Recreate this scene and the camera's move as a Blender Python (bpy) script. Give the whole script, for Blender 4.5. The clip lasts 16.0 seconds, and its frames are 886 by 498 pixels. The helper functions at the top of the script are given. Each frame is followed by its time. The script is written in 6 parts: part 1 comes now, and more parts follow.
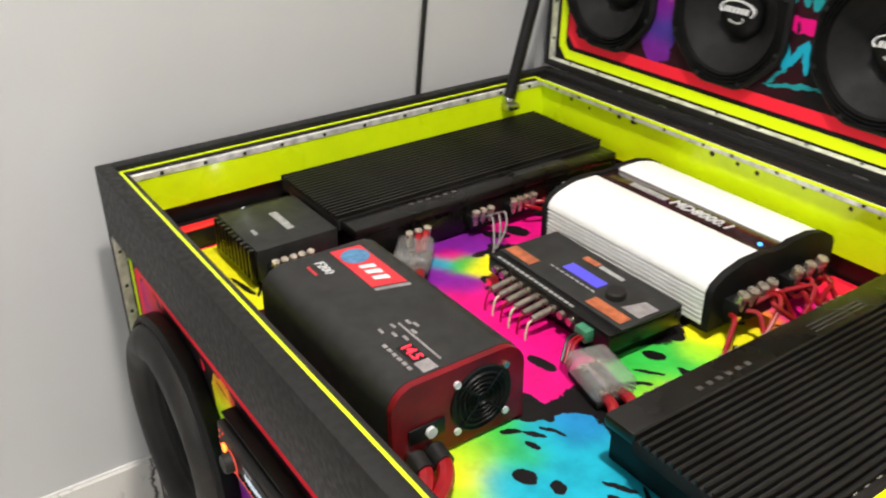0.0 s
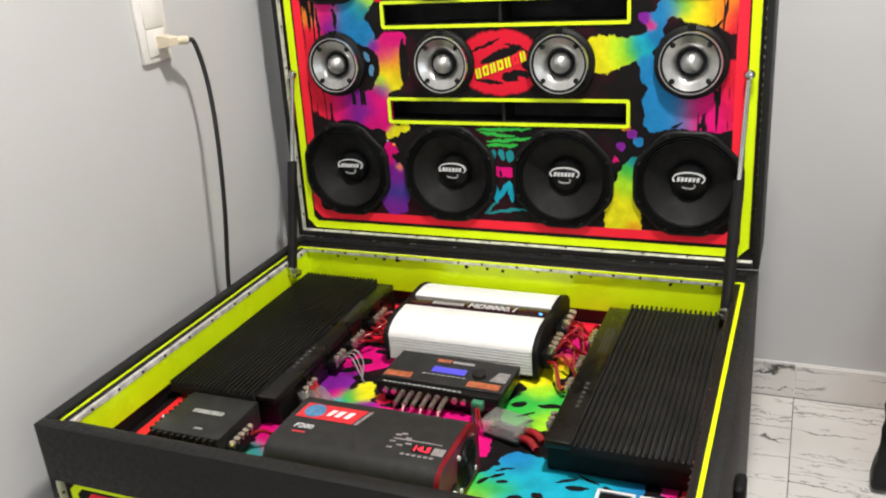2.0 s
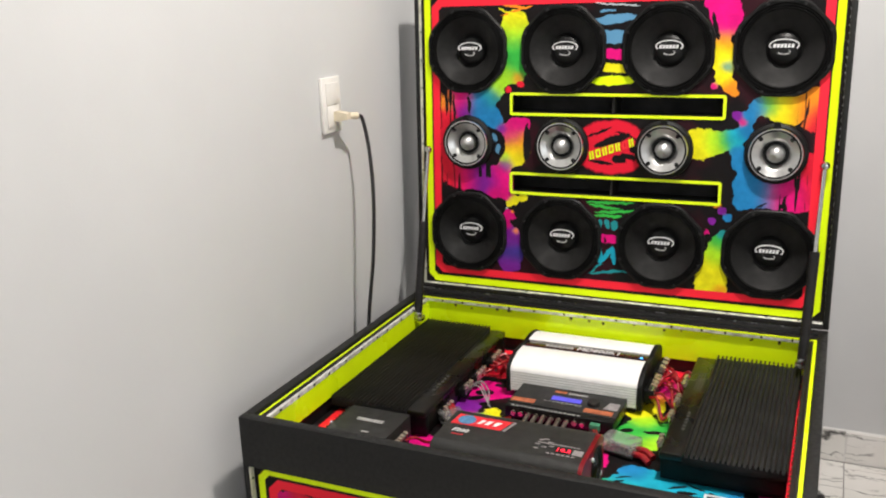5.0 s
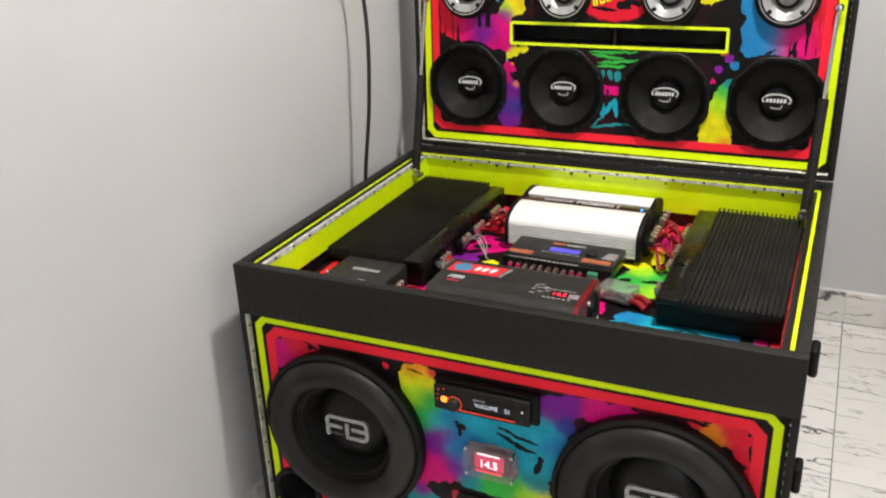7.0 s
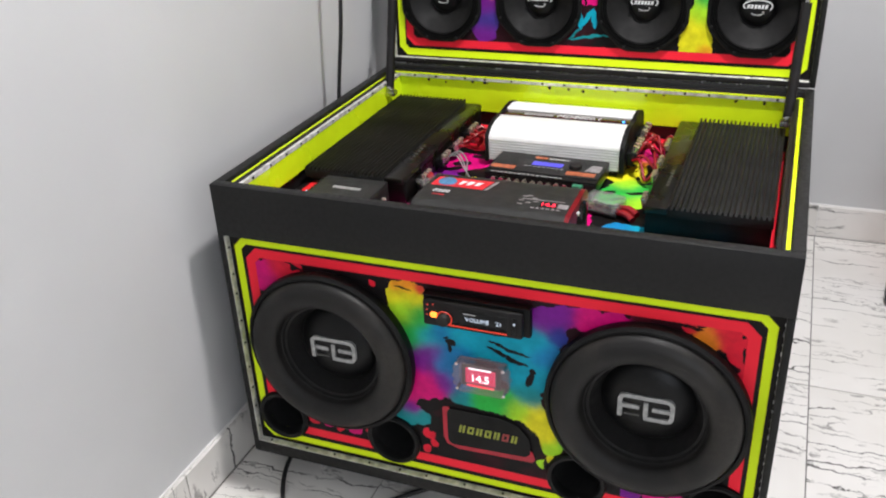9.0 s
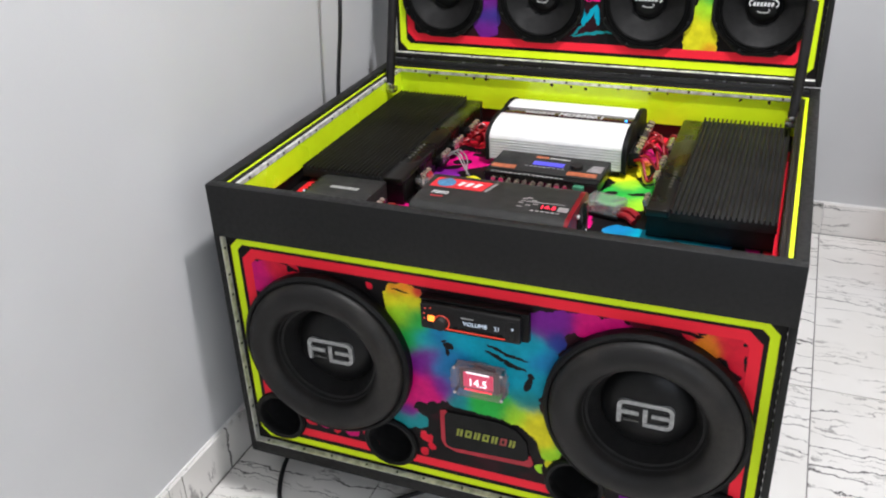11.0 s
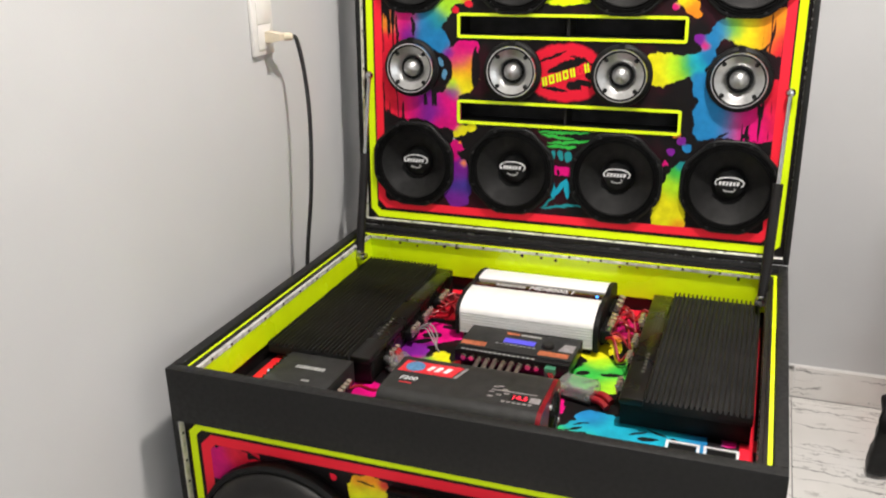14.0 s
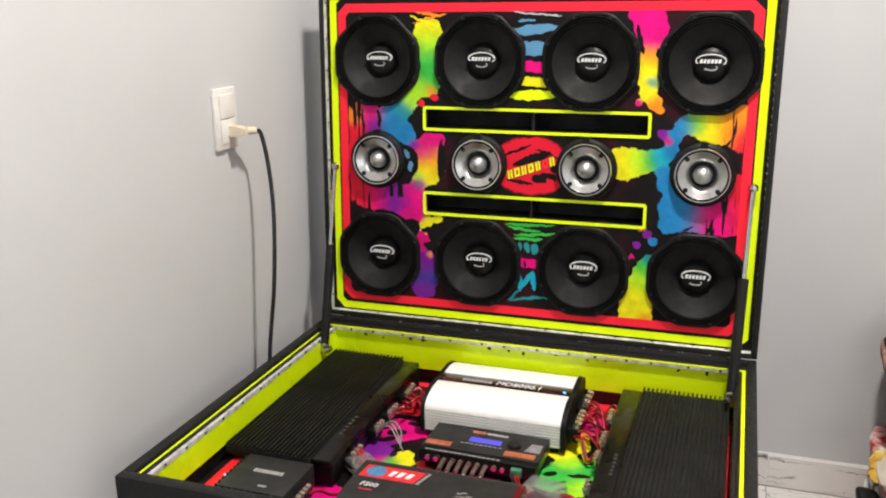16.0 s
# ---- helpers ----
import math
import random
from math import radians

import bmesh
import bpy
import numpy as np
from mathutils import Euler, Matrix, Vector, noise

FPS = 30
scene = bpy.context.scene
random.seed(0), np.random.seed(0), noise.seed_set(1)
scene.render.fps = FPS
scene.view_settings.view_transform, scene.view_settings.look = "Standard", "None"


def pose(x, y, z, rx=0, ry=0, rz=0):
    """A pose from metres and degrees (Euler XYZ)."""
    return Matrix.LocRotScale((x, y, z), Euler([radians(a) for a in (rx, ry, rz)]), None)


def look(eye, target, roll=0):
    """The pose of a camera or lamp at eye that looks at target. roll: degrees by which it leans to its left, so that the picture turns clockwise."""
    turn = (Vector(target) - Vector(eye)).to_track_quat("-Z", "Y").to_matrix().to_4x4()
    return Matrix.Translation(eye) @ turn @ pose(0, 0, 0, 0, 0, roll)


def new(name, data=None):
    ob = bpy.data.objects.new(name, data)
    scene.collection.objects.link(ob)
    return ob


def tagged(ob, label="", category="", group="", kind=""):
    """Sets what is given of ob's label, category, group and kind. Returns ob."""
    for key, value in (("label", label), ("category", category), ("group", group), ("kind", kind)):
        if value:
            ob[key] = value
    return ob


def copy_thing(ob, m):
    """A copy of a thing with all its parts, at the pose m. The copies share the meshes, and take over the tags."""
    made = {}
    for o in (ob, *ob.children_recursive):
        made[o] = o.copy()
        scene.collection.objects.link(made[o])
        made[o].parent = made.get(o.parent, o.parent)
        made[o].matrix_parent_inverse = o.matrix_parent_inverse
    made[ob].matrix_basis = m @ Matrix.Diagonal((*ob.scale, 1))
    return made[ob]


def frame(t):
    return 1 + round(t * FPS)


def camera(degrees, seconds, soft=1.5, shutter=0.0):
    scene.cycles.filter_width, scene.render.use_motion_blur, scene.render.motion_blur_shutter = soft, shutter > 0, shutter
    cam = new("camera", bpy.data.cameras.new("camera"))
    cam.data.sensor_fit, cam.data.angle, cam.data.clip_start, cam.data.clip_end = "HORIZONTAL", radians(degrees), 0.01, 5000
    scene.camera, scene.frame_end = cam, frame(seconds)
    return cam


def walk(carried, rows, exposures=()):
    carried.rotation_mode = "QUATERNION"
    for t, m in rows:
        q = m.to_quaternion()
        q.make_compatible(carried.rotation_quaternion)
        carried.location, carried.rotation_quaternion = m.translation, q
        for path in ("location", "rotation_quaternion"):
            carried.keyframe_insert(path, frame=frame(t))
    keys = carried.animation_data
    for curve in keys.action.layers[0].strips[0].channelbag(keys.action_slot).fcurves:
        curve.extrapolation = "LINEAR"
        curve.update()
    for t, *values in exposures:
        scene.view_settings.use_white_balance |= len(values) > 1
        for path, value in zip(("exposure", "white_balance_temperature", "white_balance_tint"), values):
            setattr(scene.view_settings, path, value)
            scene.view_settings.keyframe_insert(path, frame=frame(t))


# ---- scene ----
cam = camera(53.06, 16.0, soft=2.0, shutter=0.4)
PATH = [
    (0, (1.1990, -0.2410, 1.1370), (0.4708, 0.2559, 0.6650), -0.56),
    (0.5, (1.1390, -0.3320, 1.2195), (0.5120, 0.2620, 0.7155), -1.78),
    (1, (1.0500, -0.4715, 1.2810), (0.5350, 0.2440, 0.8095), -2.93),
    (1.5, (1.0630, -0.6450, 1.3325), (0.6457, 0.1700, 0.9310), -3.42),
    (2, (1.0677, -0.8252, 1.3715), (0.6960, 0.0263, 1.0017), -4.69),
    (2.5, (1.0460, -0.9843, 1.4004), (0.7004, -0.1052, 1.0720), -4.43),
    (3, (1.0283, -1.1422, 1.4277), (0.7221, -0.2348, 1.1397), -3.35),
    (3.5, (1.0241, -1.2111, 1.4282), (0.7397, -0.2886, 1.1672), -2.82),
    (4, (0.9999, -1.2222, 1.4194), (0.6830, -0.3096, 1.1612), -2.22),
    (4.2, (0.9802, -1.2239, 1.4195), (0.6411, -0.3196, 1.1603), -2.00),
    (6.3, (0.9920, -1.1986, 1.3523), (0.5747, -0.3529, 1.0198), -2.97),
    (6.5, (0.9933, -1.1977, 1.3387), (0.5822, -0.3564, 0.9879), -2.81),
    (7, (0.9957, -1.2021, 1.3290), (0.6063, -0.3697, 0.9348), -2.35),
    (7.5, (0.9773, -1.2000, 1.3030), (0.6010, -0.3746, 0.8821), -2.19),
    (8, (0.9625, -1.2055, 1.2864), (0.5955, -0.3873, 0.8440), -2.13),
    (8.5, (0.9558, -1.2075, 1.2838), (0.6027, -0.3892, 0.8303), -2.25),
    (9, (0.9426, -1.2061, 1.2772), (0.6052, -0.3845, 0.8176), -2.76),
    (9.2, (0.9448, -1.2021, 1.2670), (0.6093, -0.3812, 0.8049), -2.98),
    (11.5, (0.9406, -1.1653, 1.2954), (0.6003, -0.3523, 0.8229), -2.49),
    (12, (0.9333, -1.1556, 1.2966), (0.5938, -0.3374, 0.8325), -2.25),
    (12.5, (0.9365, -1.1459, 1.3069), (0.5960, -0.3182, 0.8608), -2.57),
    (13, (0.9323, -1.1271, 1.3263), (0.5988, -0.2819, 0.9088), -2.17),
    (13.5, (0.9239, -1.1111, 1.3557), (0.5965, -0.2456, 0.9766), -1.63),
    (14, (0.9188, -1.1033, 1.3745), (0.5936, -0.2233, 1.0283), -1.10),
    (14.5, (0.9186, -1.0985, 1.3809), (0.5917, -0.2094, 1.0607), -0.52),
    (15, (0.9252, -1.0910, 1.4075), (0.6008, -0.1942, 1.1066), -0.11),
    (15.5, (0.9284, -1.0773, 1.4151), (0.6102, -0.1717, 1.1345), -0.27),
    (16, (0.9314, -1.0571, 1.4163), (0.6230, -0.1457, 1.1439), -0.66),
]
EXPOSURES = [(0.0, 0.20, 6500, 10), (1.4, 0.16, 6450, 10), (2.0, 0.05, 6420, 10), (2.6, -0.04, 6480, 10), (3.0, 0.02, 6550, 11), (4.0, -0.02, 6550, 11), (6.4, 0.14, 6430, 10), (7.0, 0.05, 6500, 11), (7.9, 0.08, 6420, 12), (8.5, 0.12, 6200, 12), (9.0, 0.15, 6070, 12), (12.4, 0.16, 5950, 11), (13.0, 0.11, 6150, 12), (13.6, 0.11, 6480, 11), (15.0, 0.05, 6530, 12), (16.0, 0.03, 6530, 12)]
walk(cam, [(t, look(eye, aim, roll)) for t, eye, aim, roll in PATH], EXPOSURES)

# ---- light ----
world = bpy.data.worlds.new("world")
scene.world = world
world.use_nodes = True
world.node_tree.nodes["Background"].inputs[0].default_value = (0.8, 0.85, 1.0, 1)
world.node_tree.nodes["Background"].inputs[1].default_value = 0.05

LAMP = (1.04, 0.08, 2.86)


def area_lamp(name, at, size, watts, colour):
    data = bpy.data.lights.new(name, "AREA")
    data.shape, data.size, data.energy, data.color = "DISK", size, watts, colour
    ob = new(name, data)
    ob.matrix_basis = pose(*at)
    return ob


area_lamp("ceiling_lamp_light", LAMP, 0.16, 60, (1.0, 0.945, 0.885))

# daylight that comes in through the window behind the viewer
WINDOW = (1.45, 2.55, 0.95, 2.1)
data = bpy.data.lights.new("window_light", "AREA")
data.shape, data.size, data.size_y, data.energy, data.color = "RECTANGLE", 1.06, 1.11, 21, (0.94, 0.97, 1.0)
new("window_light", data).matrix_basis = look((2.0, -2.66, 1.525), (2.0, 0.0, 1.525))


# ---- materials ----
class Nodes:
    """Small builder for node materials."""

    def __init__(self, name):
        self.mat = bpy.data.materials.new(name)
        self.mat.use_nodes = True
        self.tree = self.mat.node_tree
        self.bsdf = self.tree.nodes["Principled BSDF"]
        self.coord = self.tree.nodes.new("ShaderNodeTexCoord").outputs["Object"]

    def add(self, kind, **props):
        n = self.tree.nodes.new(kind)
        for k, v in props.items():
            setattr(n, k, v)
        return n

    def put(self, value, socket):
        if isinstance(value, bpy.types.NodeSocket):
            self.tree.links.new(value, socket)
        else:
            socket.default_value = value

    def math(self, op, a, b=0.0, c=0.0):
        n = self.add("ShaderNodeMath", operation=op)
        for s, v in zip(n.inputs, (a, b, c)):
            self.put(v, s)
        return n.outputs[0]

    def noise(self, scale, detail=3.0, vector=None, rough=0.55, out="Fac"):
        n = self.add("ShaderNodeTexNoise")
        self.put(vector or self.coord, n.inputs["Vector"])
        self.put(scale, n.inputs["Scale"]), self.put(detail, n.inputs["Detail"]), self.put(rough, n.inputs["Roughness"])
        return n.outputs[out]

    def steps(self, x, lo, hi, to_lo=0.0, to_hi=1.0):
        n = self.add("ShaderNodeMapRange", interpolation_type="SMOOTHSTEP")
        for s, v in zip(n.inputs, (x, lo, hi, to_lo, to_hi)):
            self.put(v, s)
        return n.outputs[0]

    def mix(self, fac, a, b):
        n = self.add("ShaderNodeMix", data_type="RGBA")
        self.put(fac, n.inputs[0]), self.put(a, n.inputs[6]), self.put(b, n.inputs[7])
        return n.outputs[2]

    def stretch(self, scale, vector=None, loc=(0, 0, 0)):
        n = self.add("ShaderNodeMapping")
        self.put(vector or self.coord, n.inputs[0])
        n.inputs["Scale"].default_value, n.inputs["Location"].default_value = scale, loc
        return n.outputs[0]

    def bump(self, height, strength=0.3, distance=0.002):
        n = self.add("ShaderNodeBump")
        self.put(height, n.inputs["Height"])
        n.inputs["Strength"].default_value, n.inputs["Distance"].default_value = strength, distance
        self.tree.links.new(n.outputs[0], self.bsdf.inputs["Normal"])

    def set(self, colour=None, rough=None, metal=None, spec=None, coat=None, emit=None, power=0.0, through_light=None):
        i = self.bsdf.inputs
        for value, key in ((colour, "Base Color"), (rough, "Roughness"), (metal, "Metallic"), (spec, "Specular IOR Level"), (coat, "Coat Weight"), (through_light, "Transmission Weight")):
            if value is not None:
                self.put(value, i[key])
        if emit is not None:
            self.put(emit, i["Emission Color"])
            i["Emission Strength"].default_value = power
        return self.mat


def rgb(r, g, b):
    return (r, g, b, 1.0)


def plain(name, colour, rough=0.5, metal=0.0, vary=0.12, scale=40.0, bump=0.0, bump_scale=300.0, coat=0.0, spec=0.5):
    """A surface with slight mottling, uneven gloss and, where asked, fine relief."""
    n = Nodes(name)
    f = n.noise(scale, 4.0)
    dark = rgb(*(c * (1 - vary) for c in colour[:3]))
    light = rgb(*(min(1, c * (1 + vary)) for c in colour[:3]))
    col = n.mix(n.steps(f, 0.3, 0.7), dark, light)
    r = n.steps(n.noise(scale * 0.37, 3.0), 0.3, 0.7, max(0.03, rough * 0.82), min(1, rough * 1.15))
    if bump:
        n.bump(n.noise(bump_scale, 2.0), bump, 0.001)
    return n.set(col, r, metal, spec, coat)


def glow(name, colour, power):
    n = Nodes(name)
    return n.set(rgb(0.02, 0.02, 0.02), 0.4, emit=colour, power=power)


M = {}
M["vinyl"] = plain("black_vinyl", (0.0095, 0.0095, 0.009), 0.56, vary=0.08, scale=300, bump=0.05, bump_scale=700, spec=0.28)
M["rim_black"] = plain("black_rim_paint", (0.011, 0.009, 0.009), 0.38, vary=0.25, scale=25, bump=0.2, bump_scale=220, spec=0.35)
M["yellow"] = plain("neon_yellow_paint", (0.74, 0.95, 0.004), 0.3, vary=0.04, scale=12, coat=0.25)
M["red"] = plain("signal_red_paint", (0.88, 0.022, 0.03), 0.4, vary=0.06, scale=14)
M["matt_black"] = plain("matt_black_paint", (0.010, 0.009, 0.009), 0.5, vary=0.2, scale=30, spec=0.25)
M["aluminium"] = plain("worn_aluminium", (0.66, 0.65, 0.62), 0.42, metal=0.3, vary=0.3, scale=55, bump=0.15, bump_scale=400)
M["steel"] = plain("steel", (0.5, 0.5, 0.5), 0.25, metal=1.0, vary=0.15, scale=80)
M["chrome"] = plain("chrome", (0.62, 0.62, 0.61), 0.14, metal=1.0, vary=0.06, scale=60)
M["horn"] = plain("satin_horn_metal", (0.52, 0.52, 0.51), 0.36, metal=1.0, vary=0.1, scale=50)
M["screw"] = plain("dark_screw", (0.03, 0.03, 0.03), 0.4, metal=0.6)


def dusty_rubber():
    n = Nodes("dusty_black_rubber")
    dust = n.math("MULTIPLY", n.steps(n.noise(9.0, 4.0), 0.4, 0.72), n.steps(n.noise(60.0, 4.0, rough=0.7), 0.3, 0.7, 0.45, 1.0))
    col = n.mix(dust, rgb(0.0095, 0.009, 0.0085), rgb(0.03, 0.027, 0.023))
    n.bump(n.noise(500.0, 2.0), 0.15, 0.001)
    return n.set(col, n.steps(n.noise(14.0, 4.0), 0.3, 0.7, 0.42, 0.62), spec=0.3)


M["rubber"] = dusty_rubber()
M["cone"] = plain("pressed_paper_cone", (0.0075, 0.0072, 0.007), 0.6, vary=0.25, scale=70, bump=0.35, bump_scale=700, spec=0.25)
M["frame_black"] = plain("cast_black_frame", (0.007, 0.007, 0.007), 0.52, vary=0.25, scale=45, bump=0.2, bump_scale=600, spec=0.18)
M["cloth"] = plain("pleated_cloth_surround", (0.005, 0.005, 0.005), 0.8, vary=0.2, scale=90, spec=0.1)
M["cap"] = plain("dust_cap", (0.006, 0.006, 0.006), 0.42, vary=0.15, scale=50, spec=0.25)
M["white_print"] = plain("white_print", (0.7, 0.7, 0.7), 0.45, vary=0.08, scale=120)
M["grey_print"] = plain("grey_print", (0.36, 0.36, 0.35), 0.5, vary=0.2, scale=120)
M["dark_print"] = plain("dark_grey_print", (0.06, 0.058, 0.055), 0.4, vary=0.2, scale=120)
# near-black for shaded depths, the shade put into the colour; also bolts
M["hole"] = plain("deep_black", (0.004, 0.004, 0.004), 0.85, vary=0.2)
M["amp_black"] = plain("anodised_black", (0.007, 0.006, 0.0052), 0.3, metal=0.2, vary=0.25, scale=40, spec=0.45)
M["amp_fin"] = plain("ribbed_black_aluminium", (0.0105, 0.0095, 0.0075), 0.44, vary=0.35, scale=18, spec=0.3)
M["amp_case"] = plain("grey_black_case", (0.021, 0.021, 0.02), 0.5, metal=0.0, vary=0.18, scale=55, bump=0.25, bump_scale=900, spec=0.3)
M["amp_white"] = plain("white_powder_coat", (0.82, 0.81, 0.79), 0.42, vary=0.03, scale=40)
M["badge"] = plain("dark_badge", (0.03, 0.012, 0.012), 0.2, vary=0.2, scale=20, coat=0.4)
M["label_red"] = plain("red_label", (0.62, 0.025, 0.035), 0.4, vary=0.12, scale=60)
M["blue_badge"] = plain("blue_badge", (0.07, 0.20, 0.36), 0.35, vary=0.3, scale=160)
M["end_red"] = plain("dark_red_panel", (0.17, 0.004, 0.009), 0.38, vary=0.3, scale=25, spec=0.25)
M["orange"] = plain("orange_print", (0.42, 0.12, 0.05), 0.45, vary=0.3, scale=90)
M["brass"] = plain("plated_terminal", (0.55, 0.48, 0.38), 0.28, metal=0.9, vary=0.3, scale=150)
M["terminal"] = plain("bright_plated_terminal", (0.56, 0.49, 0.40), 0.3, metal=0.75, vary=0.35, scale=150)
M["wire_red"] = plain("red_cable", (0.28, 0.005, 0.010), 0.35, vary=0.15, scale=90)
M["wire_black"] = plain("black_cable", (0.012, 0.012, 0.012), 0.4, vary=0.2, scale=90)
M["wire_grey"] = plain("grey_cable", (0.25, 0.23, 0.23), 0.4, vary=0.2, scale=90)
M["wire_yellow"] = plain("yellow_cable", (0.75, 0.55, 0.02), 0.4, vary=0.15, scale=90)
M["green_plug"] = plain("green_connector", (0.05, 0.22, 0.12), 0.45, vary=0.2, scale=90)
M["plastic_white"] = plain("white_plastic", (0.76, 0.74, 0.7), 0.35, vary=0.04, scale=30)
M["plug_cream"] = plain("cream_plug", (0.68, 0.6, 0.45), 0.4, vary=0.08, scale=40)
M["led_red"] = glow("red_led", rgb(1.0, 0.02, 0.05), 2.2)
M["led_pink"] = glow("red_display_field", rgb(1.0, 0.03, 0.13), 0.75)
M["led_white"] = glow("white_led", rgb(1.0, 0.85, 0.85), 1.8)
M["led_ice"] = glow("ice_display", rgb(0.8, 0.9, 1.0), 0.7)
M["led_orange"] = glow("orange_key_light", rgb(1.0, 0.22, 0.02), 3.0)
M["led_blue"] = glow("blue_led", rgb(0.05, 0.35, 1.0), 3.0)
M["lcd_blue"] = glow("blue_lcd", rgb(0.12, 0.10, 0.90), 0.9)
# mark colours darkened by hand for the shade on the name plate
M["shaded_yellow"] = plain("shade_darkened_yellow_print", (0.30, 0.34, 0.03), 0.5, vary=0.2, scale=90)
M["shaded_red"] = plain("shade_darkened_red_print", (0.30, 0.03, 0.03), 0.5, vary=0.2, scale=90)
M["red_edge"] = plain("red_painted_edge", (0.42, 0.008, 0.025), 0.5, vary=0.15, scale=40)
M["lamp_glass"] = glow("lamp_glass", rgb(1.0, 0.96, 0.9), 6.0)


def clear_plastic(name="smoked_clear_plastic", colour=(0.42, 0.30, 0.32), alpha=0.24):
    n = Nodes(name)
    n.set(rgb(*colour), 0.12, spec=0.7)
    n.bsdf.inputs["Alpha"].default_value = alpha
    return n.mat


M["clear"] = clear_plastic()
M["clear_pale"] = clear_plastic("pale_clear_plastic", (0.36, 0.35, 0.34), 0.34)


def wall_paint():
    n = Nodes("grey_white_wall_paint")
    col = n.mix(n.steps(n.noise(1.6, 4.0), 0.3, 0.7), rgb(0.562, 0.566, 0.567), rgb(0.602, 0.606, 0.607))
    n.bump(n.noise(240.0, 3.0), 0.12, 0.001)
    return n.set(col, n.steps(n.noise(5.0), 0.3, 0.7, 0.5, 0.62))


M["wall"] = wall_paint()
M["ceiling"] = plain("ceiling_paint", (0.78, 0.78, 0.77), 0.8, vary=0.03, scale=3)


def marble(name, along):
    """White porcelain with thin broken dark veins, mostly along one way."""
    n = Nodes(name)
    pos = n.add("ShaderNodeNewGeometry").outputs["Position"]
    rand = n.add("ShaderNodeObjectInfo").outputs["Random"]
    shift = n.add("ShaderNodeVectorMath", operation="ADD")
    n.put(pos, shift.inputs[0])
    comb = n.add("ShaderNodeCombineXYZ")
    n.put(n.math("MULTIPLY", rand, 7.0), comb.inputs[0]), n.put(n.math("MULTIPLY", rand, 13.0), comb.inputs[1])
    n.put(comb.outputs[0], shift.inputs[1])
    p = shift.outputs[0]
    warp = n.add("ShaderNodeVectorMath", operation="MULTIPLY_ADD")
    n.put(n.noise(16.0, 5.0, p, rough=0.65, out="Color"), warp.inputs[0])
    warp.inputs[1].default_value = (0.05, 0.05, 0.05)
    n.put(p, warp.inputs[2])
    w = warp.outputs[0]
    # long veins
    long = tuple(1.1 if k == along else 13.0 for k in range(3))
    v1 = n.noise(1.0, 1.0, n.stretch(long, w), rough=0.3)
    line1 = n.steps(n.math("ABSOLUTE", n.math("SUBTRACT", v1, 0.5)), 0.0, 0.016, 1.0, 0.0)
    gate1 = n.steps(n.noise(7.0, 3.0, p), 0.42, 0.54)
    fine = tuple(2.2 if k == along else 24.0 for k in range(3))
    v2 = n.noise(1.0, 2.0, n.stretch(fine, w, (3.1, 1.7, 0.4)), rough=0.4)
    line2 = n.steps(n.math("ABSOLUTE", n.math("SUBTRACT", v2, 0.5)), 0.0, 0.020, 1.0, 0.0)
    gate2 = n.steps(n.noise(9.0, 2.0, n.stretch((1, 1, 1), p, (5, 2, 1))), 0.43, 0.57)
    base = n.mix(n.steps(n.noise(3.0, 4.0, p), 0.3, 0.7), rgb(0.72, 0.70, 0.66), rgb(0.80, 0.78, 0.75))
    base = n.mix(n.math("MULTIPLY", line2, n.math("MULTIPLY", gate2, 0.75)), base, rgb(0.20, 0.19, 0.18))
    base = n.mix(n.math("MULTIPLY", line1, n.math("MULTIPLY", gate1, 0.95)), base, rgb(0.03, 0.028, 0.026))
    return n.set(base, n.steps(n.noise(14.0, 3.0, p), 0.3, 0.7, 0.16, 0.26))


M["marble"] = marble("white_veined_porcelain", 0)
M["marble_side"] = marble("white_veined_porcelain_skirting", 2)
M["grout"] = plain("grey_grout", (0.20, 0.19, 0.18), 0.9, vary=0.15, scale=90)
M["grout_white"] = plain("white_edge_grout", (0.8, 0.79, 0.77), 0.7, vary=0.05, scale=60)

NEON = dict(
    y=(0.80, 0.74, 0.01), o=(0.88, 0.26, 0.015), r=(0.72, 0.012, 0.035), m=(0.70, 0.004, 0.19), p=(0.19, 0.012, 0.27), b=(0.015, 0.20, 0.46), c=(0.01, 0.36, 0.50), g=(0.035, 0.46, 0.06), l=(0.40, 0.76, 0.02), k=(0.0065, 0.005, 0.0055),
    Y=(0.74, 0.95, 0.004), R=(0.93, 0.022, 0.045), w=(0.42, 0.46, 0.48), d=(0.07, 0.006, 0.012), n=(0.025, 0.04, 0.26), t=(0.015, 0.26, 0.28), s=(0.10, 0.27, 0.44), v=(0.035, 0.004, 0.03))


